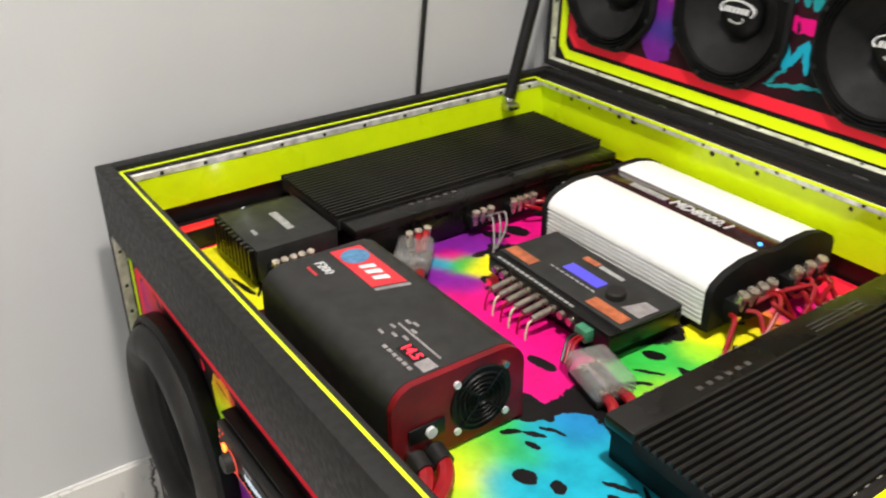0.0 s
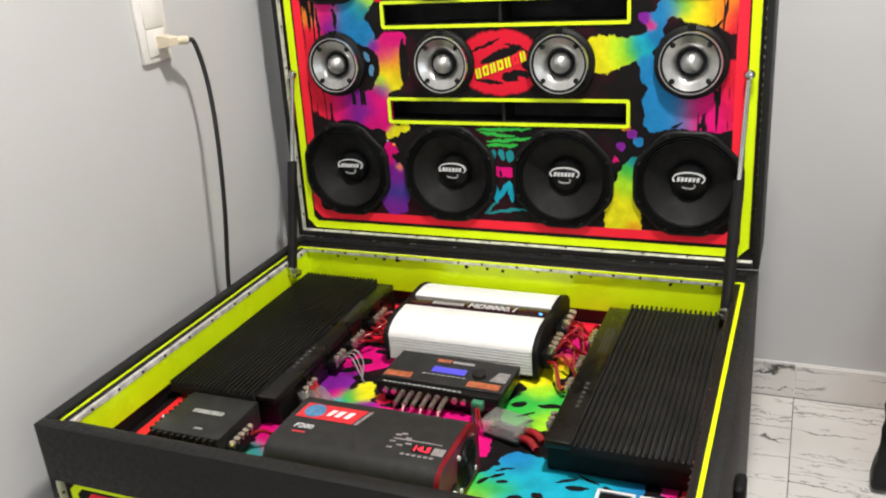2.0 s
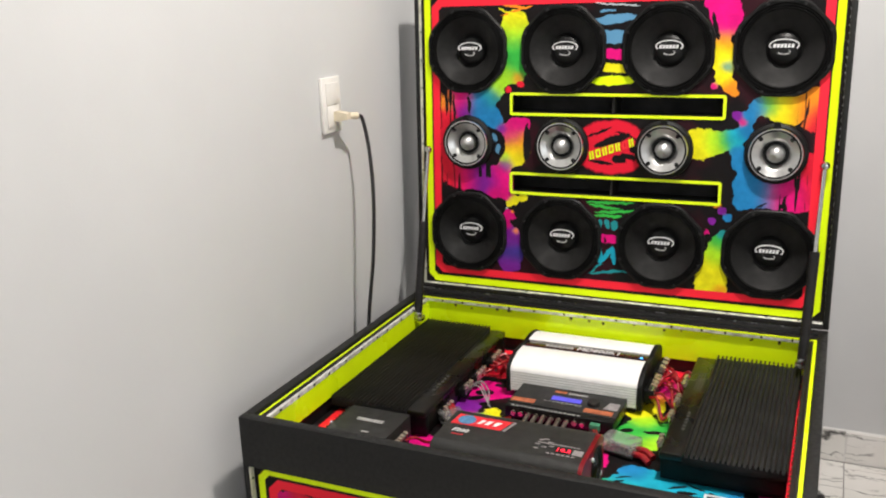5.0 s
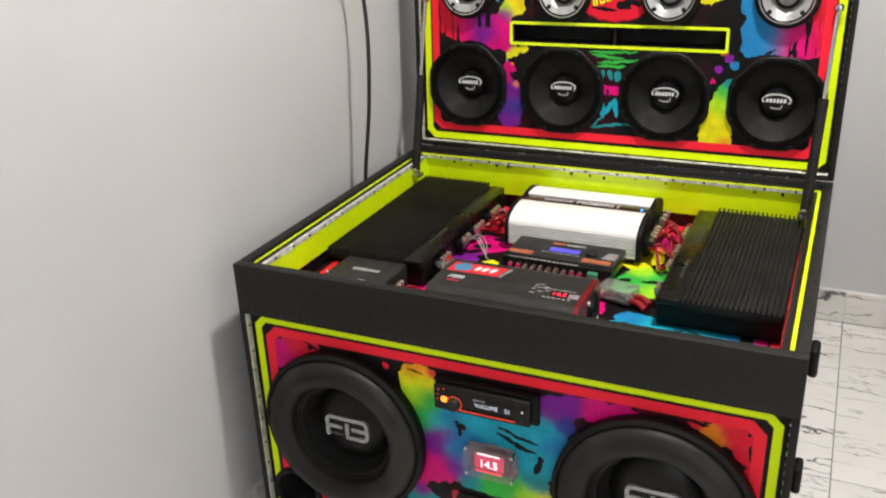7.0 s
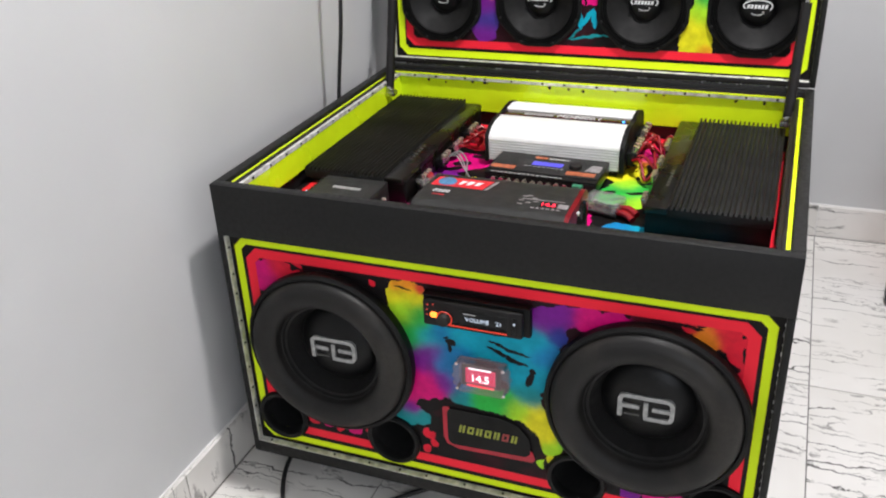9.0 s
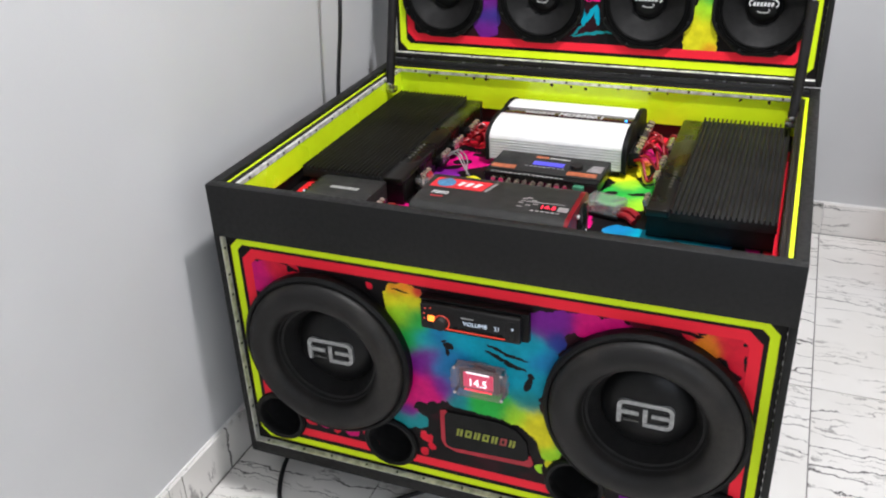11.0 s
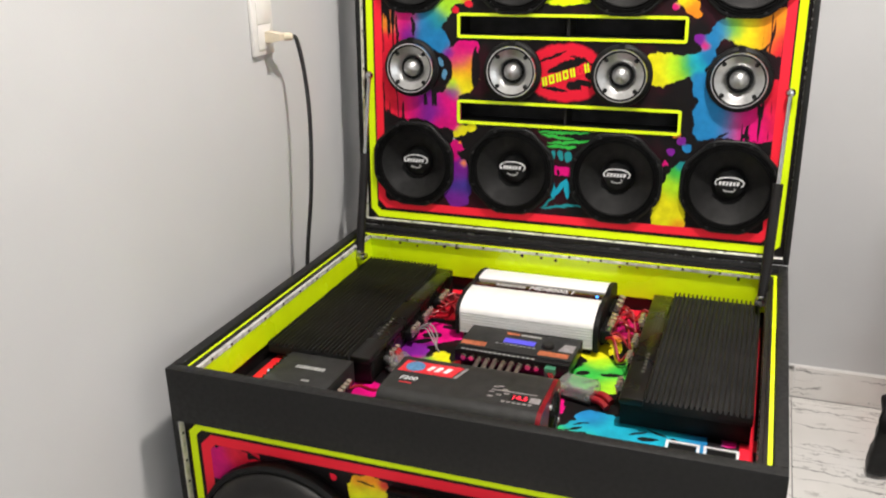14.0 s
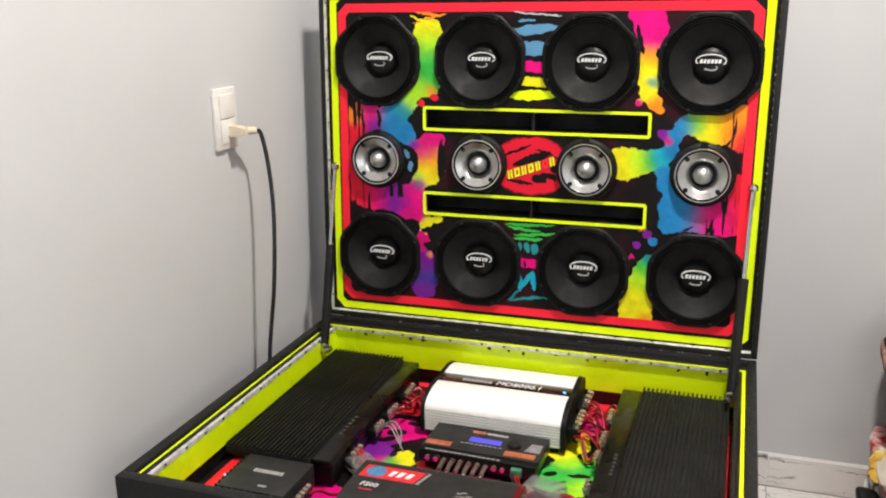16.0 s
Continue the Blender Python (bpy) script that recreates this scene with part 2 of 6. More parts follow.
def paint_art(name, axes, blobs, strokes, frames=(), splash=0.7, wobble=0.016, warp_scale=16.0, edge=0.17, streaks=()):
    """Sprayed colours that run softly into each other and end in ragged edges on black, under black splashes and straight painted lines.
    A blob: u, v, radius, colour key. A stroke: u, v, half width, half height, turn in degrees, colour key.
    A frame: u0, u1, v0, v1, cut corner, line width, colour key (k: all outside it is black). A streak field: u0, u1, v0, v1."""
    n = Nodes(name)
    sep = n.add("ShaderNodeSeparateXYZ")
    n.put(n.coord, sep.inputs[0])
    wn = n.add("ShaderNodeSeparateColor")
    n.put(n.noise(warp_scale, 3.0, rough=0.6, out="Color"), wn.inputs[0])
    wf = n.add("ShaderNodeSeparateColor")
    n.put(n.noise(warp_scale * 5.0, 4.0, rough=0.65, out="Color"), wf.inputs[0])
    pu, pv = sep.outputs[axes[0]], sep.outputs[axes[1]]
    uv = []
    for k, p in enumerate((pu, pv)):
        big = n.math("MULTIPLY_ADD", n.math("SUBTRACT", wn.outputs[k], 0.5), wobble, p)
        uv.append(n.math("MULTIPLY_ADD", n.math("SUBTRACT", wf.outputs[k], 0.5), wobble * 0.7, big))

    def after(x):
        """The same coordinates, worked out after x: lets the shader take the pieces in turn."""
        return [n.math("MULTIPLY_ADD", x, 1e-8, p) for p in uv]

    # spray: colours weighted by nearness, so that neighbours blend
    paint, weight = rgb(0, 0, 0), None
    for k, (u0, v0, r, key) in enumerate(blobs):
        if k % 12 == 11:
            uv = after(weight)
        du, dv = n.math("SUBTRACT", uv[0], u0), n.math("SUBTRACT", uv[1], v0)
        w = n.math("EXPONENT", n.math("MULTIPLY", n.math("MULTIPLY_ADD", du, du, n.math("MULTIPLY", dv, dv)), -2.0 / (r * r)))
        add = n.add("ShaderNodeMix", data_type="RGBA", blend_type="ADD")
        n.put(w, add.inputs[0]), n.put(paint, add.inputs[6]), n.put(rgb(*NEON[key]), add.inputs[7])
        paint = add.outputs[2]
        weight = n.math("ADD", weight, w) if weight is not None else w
    share = n.add("ShaderNodeVectorMath", operation="DIVIDE")
    n.put(paint, share.inputs[0]), n.put(n.math("MAXIMUM", weight, 1e-4), share.inputs[1])
    mist = n.steps(n.noise(34.0, 4.0, rough=0.6), 0.25, 0.75, 0.82, 1.12)
    tint = n.add("ShaderNodeVectorMath", operation="SCALE")
    n.put(share.outputs[0], tint.inputs[0]), n.put(mist, tint.inputs[3])
    dark = n.mix(n.steps(n.noise(7.0, 3.0), 0.5, 0.62), rgb(*NEON["k"]), rgb(0.026, 0.004, 0.008))
    torn = n.math("MULTIPLY_ADD", n.math("SUBTRACT", n.noise(70.0, 4.0, rough=0.7), 0.5), 0.34, weight)
    col = n.mix(n.steps(torn, edge - 0.015, edge + 0.015), dark, tint.outputs[0])
    col = n.mix(n.steps(n.noise(17.0, 3.0, rough=0.55), splash, splash + 0.012), col, dark)
    if streaks:
        scale = [1.0, 1.0, 1.0]
        scale[axes[0]], scale[axes[1]] = 75.0, 7.0
        runs = n.steps(n.noise(1.0, 2.0, n.stretch(tuple(scale))), 0.55, 0.575)
        for u0, u1, v0, v1 in streaks:
            a = n.math("SUBTRACT", n.math("ABSOLUTE", n.math("SUBTRACT", uv[0], (u0 + u1) / 2)), (u1 - u0) / 2)
            b = n.math("SUBTRACT", n.math("ABSOLUTE", n.math("SUBTRACT", uv[1], (v0 + v1) / 2)), (v1 - v0) / 2)
            col = n.mix(n.math("MULTIPLY", runs, n.steps(n.math("MAXIMUM", a, b), -0.002, 0.002, 1.0, 0.0)), col, dark)
    d = weight
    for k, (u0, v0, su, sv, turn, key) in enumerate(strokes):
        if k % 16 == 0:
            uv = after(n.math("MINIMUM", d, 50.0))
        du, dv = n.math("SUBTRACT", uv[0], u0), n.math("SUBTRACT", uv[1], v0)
        c, s = math.cos(radians(turn)), math.sin(radians(turn))
        eu = n.math("DIVIDE", n.math("MULTIPLY_ADD", du, c, n.math("MULTIPLY", dv, s)), su)
        ev = n.math("DIVIDE", n.math("MULTIPLY_ADD", dv, c, n.math("MULTIPLY", du, -s)), sv)
        d = n.math("SQRT", n.math("MULTIPLY_ADD", eu, eu, n.math("MULTIPLY", ev, ev)))
        col = n.mix(n.steps(d, 0.95, 1.05, 1.0, 0.0), col, rgb(*NEON[key]))
    for u0, u1, v0, v1, cut, w, key in frames:
        hu, hv = (u1 - u0) / 2, (v1 - v0) / 2
        a = n.math("SUBTRACT", n.math("ABSOLUTE", n.math("SUBTRACT", pu, (u0 + u1) / 2)), hu)
        b = n.math("SUBTRACT", n.math("ABSOLUTE", n.math("SUBTRACT", pv, (v0 + v1) / 2)), hv)
        c = n.math("MULTIPLY", n.math("ADD", n.math("ADD", a, b), cut), 0.7071)
        line = n.math("MAXIMUM", n.math("MAXIMUM", a, b), c)
        line = n.math("MULTIPLY_ADD", n.math("SUBTRACT", wf.outputs[2], 0.5), 0.0016, line)
        inside = n.steps(line, -0.0005, 0.0005, 1.0, 0.0)
        if key != "k":
            inside = n.math("MULTIPLY", inside, n.steps(line, -w - 0.0005, -w + 0.0005))
        else:
            inside = n.math("SUBTRACT", 1.0, inside)
        col = n.mix(inside, col, rgb(*NEON[key]))
    return n.set(col, n.steps(n.noise(20.0), 0.3, 0.7, 0.42, 0.58), spec=0.16)


# ---- mesh helpers ----
def finish(bm, name, material, smooth=True):
    me = bpy.data.meshes.new(name)
    bmesh.ops.recalc_face_normals(bm, faces=bm.faces)
    bm.to_mesh(me)
    bm.free()
    me.materials.append(M[material] if isinstance(material, str) else material)
    if smooth:
        me.shade_smooth()
        me.set_sharp_from_angle(angle=radians(35))
    return me


def part(name, bm, material, parent, label="", m=None):
    ob = new(name, finish(bm, name, material))
    ob.parent = parent
    if m is not None:
        ob.matrix_basis = m
    return tagged(ob, label) if label else ob


def thing(name, at, label, category, group="", kind=""):
    ob = new(name)
    ob.empty_display_size = 0.05
    ob.matrix_basis = at if isinstance(at, Matrix) else pose(*at)
    return tagged(ob, label, category, group, kind)


def box(x0, x1, y0, y1, z0, z1, bevel=0.0, bm=None, segments=2):
    b = bmesh.new()
    bmesh.ops.create_cube(b, size=1.0, matrix=Matrix.LocRotScale(((x0 + x1) / 2, (y0 + y1) / 2, (z0 + z1) / 2), None, (x1 - x0, y1 - y0, z1 - z0)))
    if bevel:
        bmesh.ops.bevel(b, geom=b.edges[:], offset=bevel, segments=segments, profile=0.5, affect="EDGES")
    return merge(bm, b)


def merge(bm, b):
    if bm is None:
        return b
    me = bpy.data.meshes.new("tmp")
    b.to_mesh(me)
    b.free()
    bm.from_mesh(me)
    bpy.data.meshes.remove(me)
    return bm


def lathe(profile, segments=48, at=(0, 0, 0), shape=None, bm=None, axis="y"):
    """Turns (radius, depth) pairs about the axis. shape: radius factor by angle."""
    b = bmesh.new()
    rings = []
    for r, d in profile:
        ring = []
        if r < 1e-6:
            ring = [b.verts.new((0, d, 0))]
        else:
            for k in range(segments):
                a = 2 * math.pi * k / segments
                q = r * (shape(a) if shape else 1)
                ring.append(b.verts.new((q * math.cos(a), d, q * math.sin(a))))
        rings.append(ring)
    for p, q in zip(rings, rings[1:]):
        for k in range(segments):
            j = (k + 1) % segments
            if len(p) == 1 and len(q) == 1:
                continue
            if len(p) == 1:
                b.faces.new((p[0], q[k], q[j]))
            elif len(q) == 1:
                b.faces.new((p[k], p[j], q[0]))
            else:
                b.faces.new((p[k], p[j], q[j], q[k]))
    turn = {"y": Matrix(), "z": pose(0, 0, 0, 90), "x": pose(0, 0, 0, 0, 0, -90)}[axis]
    bmesh.ops.transform(b, matrix=Matrix.Translation(at) @ turn, verts=b.verts)
    return merge(bm, b)


def rod(a, b, r, segments=12, bm=None):
    a, b = Vector(a), Vector(b)
    t = bmesh.new()
    bmesh.ops.create_cone(t, cap_ends=True, segments=segments, radius1=r, radius2=r, depth=(b - a).length)
    turn = (b - a).to_track_quat("Z", "Y").to_matrix().to_4x4()
    bmesh.ops.transform(t, matrix=Matrix.Translation((a + b) / 2) @ turn, verts=t.verts)
    return merge(bm, t)


def smooth_path(points, n=8):
    pts = [Vector(p) for p in points]
    pts = [2 * pts[0] - pts[1]] + pts + [2 * pts[-1] - pts[-2]]
    out = []
    for i in range(1, len(pts) - 2):
        for k in range(n):
            t = k / n
            p0, p1, p2, p3 = pts[i - 1:i + 3]
            out.append(0.5 * (2 * p1 + (p2 - p0) * t + (2 * p0 - 5 * p1 + 4 * p2 - p3) * t * t + (3 * p1 - p0 - 3 * p2 + p3) * t ** 3))
    return out + [pts[-2]]


def tube(points, r, segments=8, bm=None, n=8):
    path = smooth_path(points, n)
    b = bmesh.new()
    rings, side = [], None
    for i, p in enumerate(path):
        way = (path[min(i + 1, len(path) - 1)] - path[max(i - 1, 0)]).normalized()
        if side is None:
            side = way.orthogonal().normalized()
        side = (side - way * side.dot(way)).normalized()
        up = way.cross(side)
        rings.append([b.verts.new(p + r * (math.cos(2 * math.pi * k / segments) * side + math.sin(2 * math.pi * k / segments) * up)) for k in range(segments)])
    for p, q in zip(rings, rings[1:]):
        for k in range(segments):
            b.faces.new((p[k], p[(k + 1) % segments], q[(k + 1) % segments], q[k]))
    b.faces.new(rings[0][::-1]), b.faces.new(rings[-1])
    return merge(bm, b)


def prism(outline, y0, y1, axes="xz", bm=None):
    """A flat outline (u, v pairs) given thickness. axes xz: depth along y; xy: depth along z; yz: depth along x."""
    put = {"xz": lambda u, v, d: (u, d, v), "xy": lambda u, v, d: (u, v, d), "yz": lambda u, v, d: (d, u, v)}[axes]
    b = bmesh.new()
    p = [b.verts.new(put(u, v, y0)) for u, v in outline]
    q = [b.verts.new(put(u, v, y1)) for u, v in outline]
    b.faces.new(p), b.faces.new(q[::-1])
    for k in range(len(p)):
        j = (k + 1) % len(p)
        b.faces.new((p[k], q[k], q[j], p[j]))
    return merge(bm, b)


def round_rect(x0, x1, z0, z1, r, n=5):
    out = []
    for cx, cz, a0 in ((x1 - r, z1 - r, 0), (x0 + r, z1 - r, 90), (x0 + r, z0 + r, 180), (x1 - r, z0 + r, 270)):
        out += [(cx + r * math.cos(radians(a0 + 90 * k / n)), cz + r * math.sin(radians(a0 + 90 * k / n))) for k in range(n + 1)]
    return out


def band(outer, inner, d0, d1, axes="xz", bm=None):
    """The ring between two outlines of as many points."""
    put = {"xz": lambda u, v, d: (u, d, v), "xy": lambda u, v, d: (u, v, d)}[axes]
    b = bmesh.new()
    loops = [[b.verts.new(put(u, v, d)) for u, v in o] for o, d in ((outer, d0), (inner, d0), (inner, d1), (outer, d1))]
    for p, q in zip(loops, loops[1:] + loops[:1]):
        for k in range(len(p)):
            j = (k + 1) % len(p)
            b.faces.new((p[k], p[j], q[j], q[k]))
    return merge(bm, b)


def sheet(outline, holes, d0, d1):
    """A board with round or square holes through it, in the xz plane, from depth d0 to d1."""
    b = bmesh.new()
    loops = []
    for o in [outline] + holes:
        v = [b.verts.new((u, d0, w)) for u, w in o]
        for k in range(len(v)):
            b.edges.new((v[k], v[(k + 1) % len(v)]))
        loops.append(v)
    bmesh.ops.triangle_fill(b, use_beauty=True, use_dissolve=False, edges=b.edges[:])
    for v in loops:
        q = [b.verts.new((p.co.x, d1, p.co.z)) for p in v]
        for k in range(len(v)):
            j = (k + 1) % len(v)
            b.faces.new((v[k], v[j], q[j], q[k]))
    return b


def ribbon(points, width, d0, d1):
    """A flat strip of even width along a line in the xz plane, from depth d0 to d1."""
    left, right = [], []
    for i, p in enumerate(points):
        a, b = Vector(points[max(i - 1, 0)]), Vector(points[min(i + 1, len(points) - 1)])
        way = (b - a).normalized()
        side = Vector((-way.y, way.x)) * width / 2
        left.append(tuple(Vector(p) + side)), right.append(tuple(Vector(p) - side))
    return strip(left, right, d0, d1)


def strip(left, right, d0, d1):
    """A band of four-sided cells between two lines of as many points, given thickness along y."""
    bm = bmesh.new()
    rows = [[bm.verts.new((u, d, v)) for u, v in line] for line, d in ((left, d0), (right, d0), (right, d1), (left, d1))]
    for p, q in zip(rows, rows[1:] + rows[:1]):
        for k in range(len(p) - 1):
            bm.faces.new((p[k], p[k + 1], q[k + 1], q[k]))
    for k in (0, -1):
        bm.faces.new([row[k] for row in rows])
    return bm


def circle(u, v, r, n=40):
    return [(u + r * math.cos(2 * math.pi * k / n), v + r * math.sin(2 * math.pi * k / n)) for k in range(n)]


def rect(x0, x1, z0, z1):
    return [(x0, z0), (x1, z0), (x1, z1), (x0, z1)]


def lettering(text, size, thick=0.0006, shear=0.0):
    """A bmesh of built-in letters in the xy plane, centred."""
    cu = bpy.data.curves.new("letters", "FONT")
    cu.body, cu.size, cu.extrude, cu.align_x, cu.align_y, cu.shear = text, size, thick, "CENTER", "CENTER", shear
    cu.resolution_u = 2
    ob = bpy.data.objects.new("letters", cu)
    scene.collection.objects.link(ob)
    me = bpy.data.meshes.new_from_object(ob.evaluated_get(bpy.context.evaluated_depsgraph_get()))
    bm = bmesh.new()
    bm.from_mesh(me)
    bpy.data.objects.remove(ob)
    bpy.data.meshes.remove(me), bpy.data.curves.remove(cu)
    return bm


def moved(bm, m):
    bmesh.ops.transform(bm, matrix=m, verts=bm.verts)
    return bm


# ---- the room ----
WX, WY, HIGH = -0.074, 1.507, 2.95
EX, SY = 2.9, -2.6
FLOOR = -0.005


def structure(name, bm, material, label, category):
    ob = new(name, finish(bm, name, material))
    return tagged(ob, label, category, kind="structure")


structure("wall_west", box(WX - 0.15, WX, SY - 0.15, WY + 0.15, -0.1, HIGH), "wall", "plain light grey painted plaster wall beside the case", "wall")
structure("wall_north", box(WX, EX + 0.15, WY, WY + 0.15, -0.1, HIGH), "wall", "plain light grey painted plaster wall behind the case", "wall")
structure("wall_east", box(EX, EX + 0.15, SY - 0.15, WY, -0.1, HIGH), "wall", "plain light grey painted plaster wall across the room", "wall")
wx0, wx1, wz0, wz1 = WINDOW
wall_s = structure("wall_south", sheet(rect(WX, EX, -0.1, HIGH), [rect(wx0, wx1, wz0, wz1)], SY, SY - 0.15), "wall", "plain light grey painted plaster wall with a window, behind the viewer", "wall")
win = tagged(new("window_1", finish(band(rect(wx0, wx1, wz0, wz1), rect(wx0 + 0.05, wx1 - 0.05, wz0 + 0.05, wz1 - 0.05), SY - 0.05, SY - 0.01), "window_1", "plastic_white")), "white framed window, daylight outside", "window", kind="structure")
part("window_sill", box(wx0 - 0.04, wx1 + 0.04, SY - 0.06, SY + 0.05, wz0 - 0.03, wz0 - 0.001, 0.004), "plastic_white", win)
part("mullion", box((wx0 + wx1) / 2 - 0.02, (wx0 + wx1) / 2 + 0.02, SY - 0.045, SY - 0.015, wz0 + 0.05, wz1 - 0.05, 0.003), "plastic_white", win)
structure("ceiling", box(WX - 0.15, EX + 0.15, SY - 0.15, WY + 0.15, HIGH, HIGH + 0.12), "ceiling", "plain white painted ceiling", "ceiling")
floor = structure("floor", box(WX - 0.1, EX + 0.1, SY - 0.1, WY + 0.1, -0.1, FLOOR - 0.003), "grout", "white veined porcelain tile floor with thin grey joints", "floor")

lamp = thing("ceiling_lamp", (LAMP[0], LAMP[1], HIGH), "round white ceiling lamp, switched on", "lamp")
part("lamp_base", lathe([(0, 0), (0.16, 0), (0.16, -0.03), (0.15, -0.035), (0, -0.035)], 40, axis="z", bm=None), "plastic_white", lamp)
part("diffuser", lathe([(0.145, -0.035), (0.14, -0.055), (0.10, -0.07), (0, -0.076)], 40, axis="z"), "lamp_glass", lamp)

# skirting of the same tile, with a pale edge along its top
SKIRT = 0.1
TILE, JX, JY = 0.825, 1.083, 0.677
skirt_n = structure("baseboard_north", box(WX, EX, WY - 0.004, WY, FLOOR, SKIRT), "grout_white", "white veined porcelain skirting along the back wall", "skirting")
skirt_w = structure("baseboard_west", box(WX, WX + 0.004, SY, WY - 0.004, FLOOR, SKIRT), "grout_white", "white veined porcelain skirting along the side wall", "skirting")

part("floor_joint", box(WX + 0.011, EX, WY - 0.0145, WY - 0.011, FLOOR, FLOOR + 0.0012), "grout", skirt_n)
part("floor_joint", box(WX + 0.011, WX + 0.0145, SY, WY - 0.0145, FLOOR, FLOOR + 0.0012), "grout", skirt_w)

# ---- the case ----
W, D, TOP, BASE = 1.0, 0.81, 0.668, 0.062
case = thing("speaker_case", (0, 0, 0), "large black vinyl speaker case, lid open, with neon painted panels", "speaker case")

FRONT_LEFT = [(0.075, 0.485, 0.035, "m"), (0.11, 0.503, 0.026, "r"), (0.15, 0.511, 0.014, "r"), (0.30, 0.505, 0.008, "r"), (0.35, 0.503, 0.015, "o"), (0.372, 0.506, 0.016, "o"), (0.392, 0.506, 0.010, "r"), (0.35, 0.486, 0.024, "y"), (0.38, 0.486, 0.022, "y"), (0.36, 0.455, 0.028, "l"), (0.39, 0.448, 0.028, "g"), (0.375, 0.415, 0.03, "g"),
              (0.402, 0.41, 0.028, "c"), (0.424, 0.424, 0.024, "b"), (0.405, 0.378, 0.028, "p"), (0.388, 0.35, 0.026, "p"), (0.435, 0.365, 0.03, "b"), (0.432, 0.318, 0.028, "p"), (0.387, 0.315, 0.03, "m"), (0.37, 0.28, 0.026, "m"), (0.405, 0.292, 0.025, "m"), (0.36, 0.245, 0.018, "p"), (0.35, 0.22, 0.024, "t"), (0.385, 0.226, 0.018, "t")]
FRONT_MIDDLE = [(0.47, 0.43, 0.035, "c"), (0.51, 0.415, 0.035, "c"), (0.55, 0.42, 0.035, "c"), (0.598, 0.44, 0.03, "c"), (0.46, 0.38, 0.03, "b"), (0.57, 0.37, 0.035, "c"), (0.622, 0.41, 0.03, "b"), (0.612, 0.368, 0.028, "c"), (0.46, 0.33, 0.028, "b"), (0.462, 0.292, 0.024, "t"), (0.50, 0.295, 0.028, "g"), (0.54, 0.30, 0.028, "g"),
                (0.588, 0.322, 0.028, "t"), (0.57, 0.288, 0.025, "l"), (0.602, 0.28, 0.028, "y"), (0.62, 0.245, 0.026, "y"), (0.632, 0.216, 0.017, "l"), (0.656, 0.236, 0.016, "g"), (0.616, 0.176, 0.011, "l"), (0.632, 0.19, 0.009, "y"), (0.642, 0.17, 0.013, "g")]
FRONT_RIGHT = [(0.615, 0.485, 0.028, "p"), (0.64, 0.458, 0.02, "n"), (0.65, 0.498, 0.024, "p"), (0.69, 0.498, 0.026, "m"), (0.735, 0.505, 0.022, "m"), (0.775, 0.516, 0.016, "d"), (0.85, 0.516, 0.014, "r"), (0.88, 0.498, 0.022, "o"), (0.91, 0.515, 0.03, "r"), (0.935, 0.48, 0.026, "r"), (0.942, 0.43, 0.02, "r"), (0.95, 0.30, 0.018, "r"), (0.776, 0.155, 0.02, "p"), (0.82, 0.15, 0.02, "m"), (0.86, 0.155, 0.02, "m"),
               (0.145, 0.165, 0.014, "r"), (0.175, 0.17, 0.016, "m"), (0.20, 0.16, 0.012, "r"), (0.235, 0.165, 0.018, "m"), (0.27, 0.165, 0.012, "r"), (0.395, 0.19, 0.014, "r"), (0.388, 0.155, 0.010, "r"), (0.405, 0.17, 0.008, "r")]
FRONT_BLOBS = FRONT_LEFT + FRONT_MIDDLE + FRONT_RIGHT
FRONT_STROKES = [(0.446, 0.408, 0.011, 0.007, -10, "k"), (0.437, 0.417, 0.006, 0.003, 20, "k"), (0.444, 0.398, 0.004, 0.012, 8, "k"), (0.50, 0.443, 0.04, 0.003, -8, "k"), (0.555, 0.415, 0.04, 0.0035, -12, "k"), (0.538, 0.405, 0.028, 0.004, -16, "k"), (0.57, 0.392, 0.022, 0.004, -14, "k"), (0.593, 0.358, 0.008, 0.016, -12, "k"), (0.598, 0.378, 0.006, 0.007, 10, "k"),
                 (0.36, 0.503, 0.016, 0.0022, -12, "k"), (0.318, 0.498, 0.006, 0.004, 30, "k"), (0.69, 0.528, 0.05, 0.005, -4, "k"), (0.852, 0.516, 0.022, 0.003, -8, "k"), (0.932, 0.513, 0.003, 0.003, 0, "k"), (0.936, 0.478, 0.0025, 0.014, 4, "k"), (0.384, 0.262, 0.013, 0.008, 25, "k"), (0.408, 0.262, 0.014, 0.016, -20, "k"), (0.40, 0.206, 0.005, 0.010, 0, "k")]
FRONT_CUTS = [(0.515, 0.25, 0.09, 0.02, -9, "k"), (0.515, 0.215, 0.10, 0.045, -2, "k"), (0.665, 0.205, 0.006, 0.014, 20, "k"), (0.626, 0.165, 0.004, 0.026, 8, "k"), (0.602, 0.232, 0.010, 0.006, -40, "k"), (0.16, 0.158, 0.004, 0.012, 30, "k"), (0.19, 0.155, 0.003, 0.012, -20, "k"), (0.218, 0.16, 0.004, 0.012, -25, "k"), (0.255, 0.155, 0.005, 0.008, 0, "k"), (0.393, 0.170, 0.004, 0.005, 0, "k")]
FRONT_FRAMES = [(0.045, 0.955, 0.124, 0.538, 0.022, 0, "k"), (0.043, 0.957, 0.122, 0.540, 0.022, 0.019, "R"), (0.021, 0.979, 0.098, 0.560, 0.02, 0.0145, "Y")]
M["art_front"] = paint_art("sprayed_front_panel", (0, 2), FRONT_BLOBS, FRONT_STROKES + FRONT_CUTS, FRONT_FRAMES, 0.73)

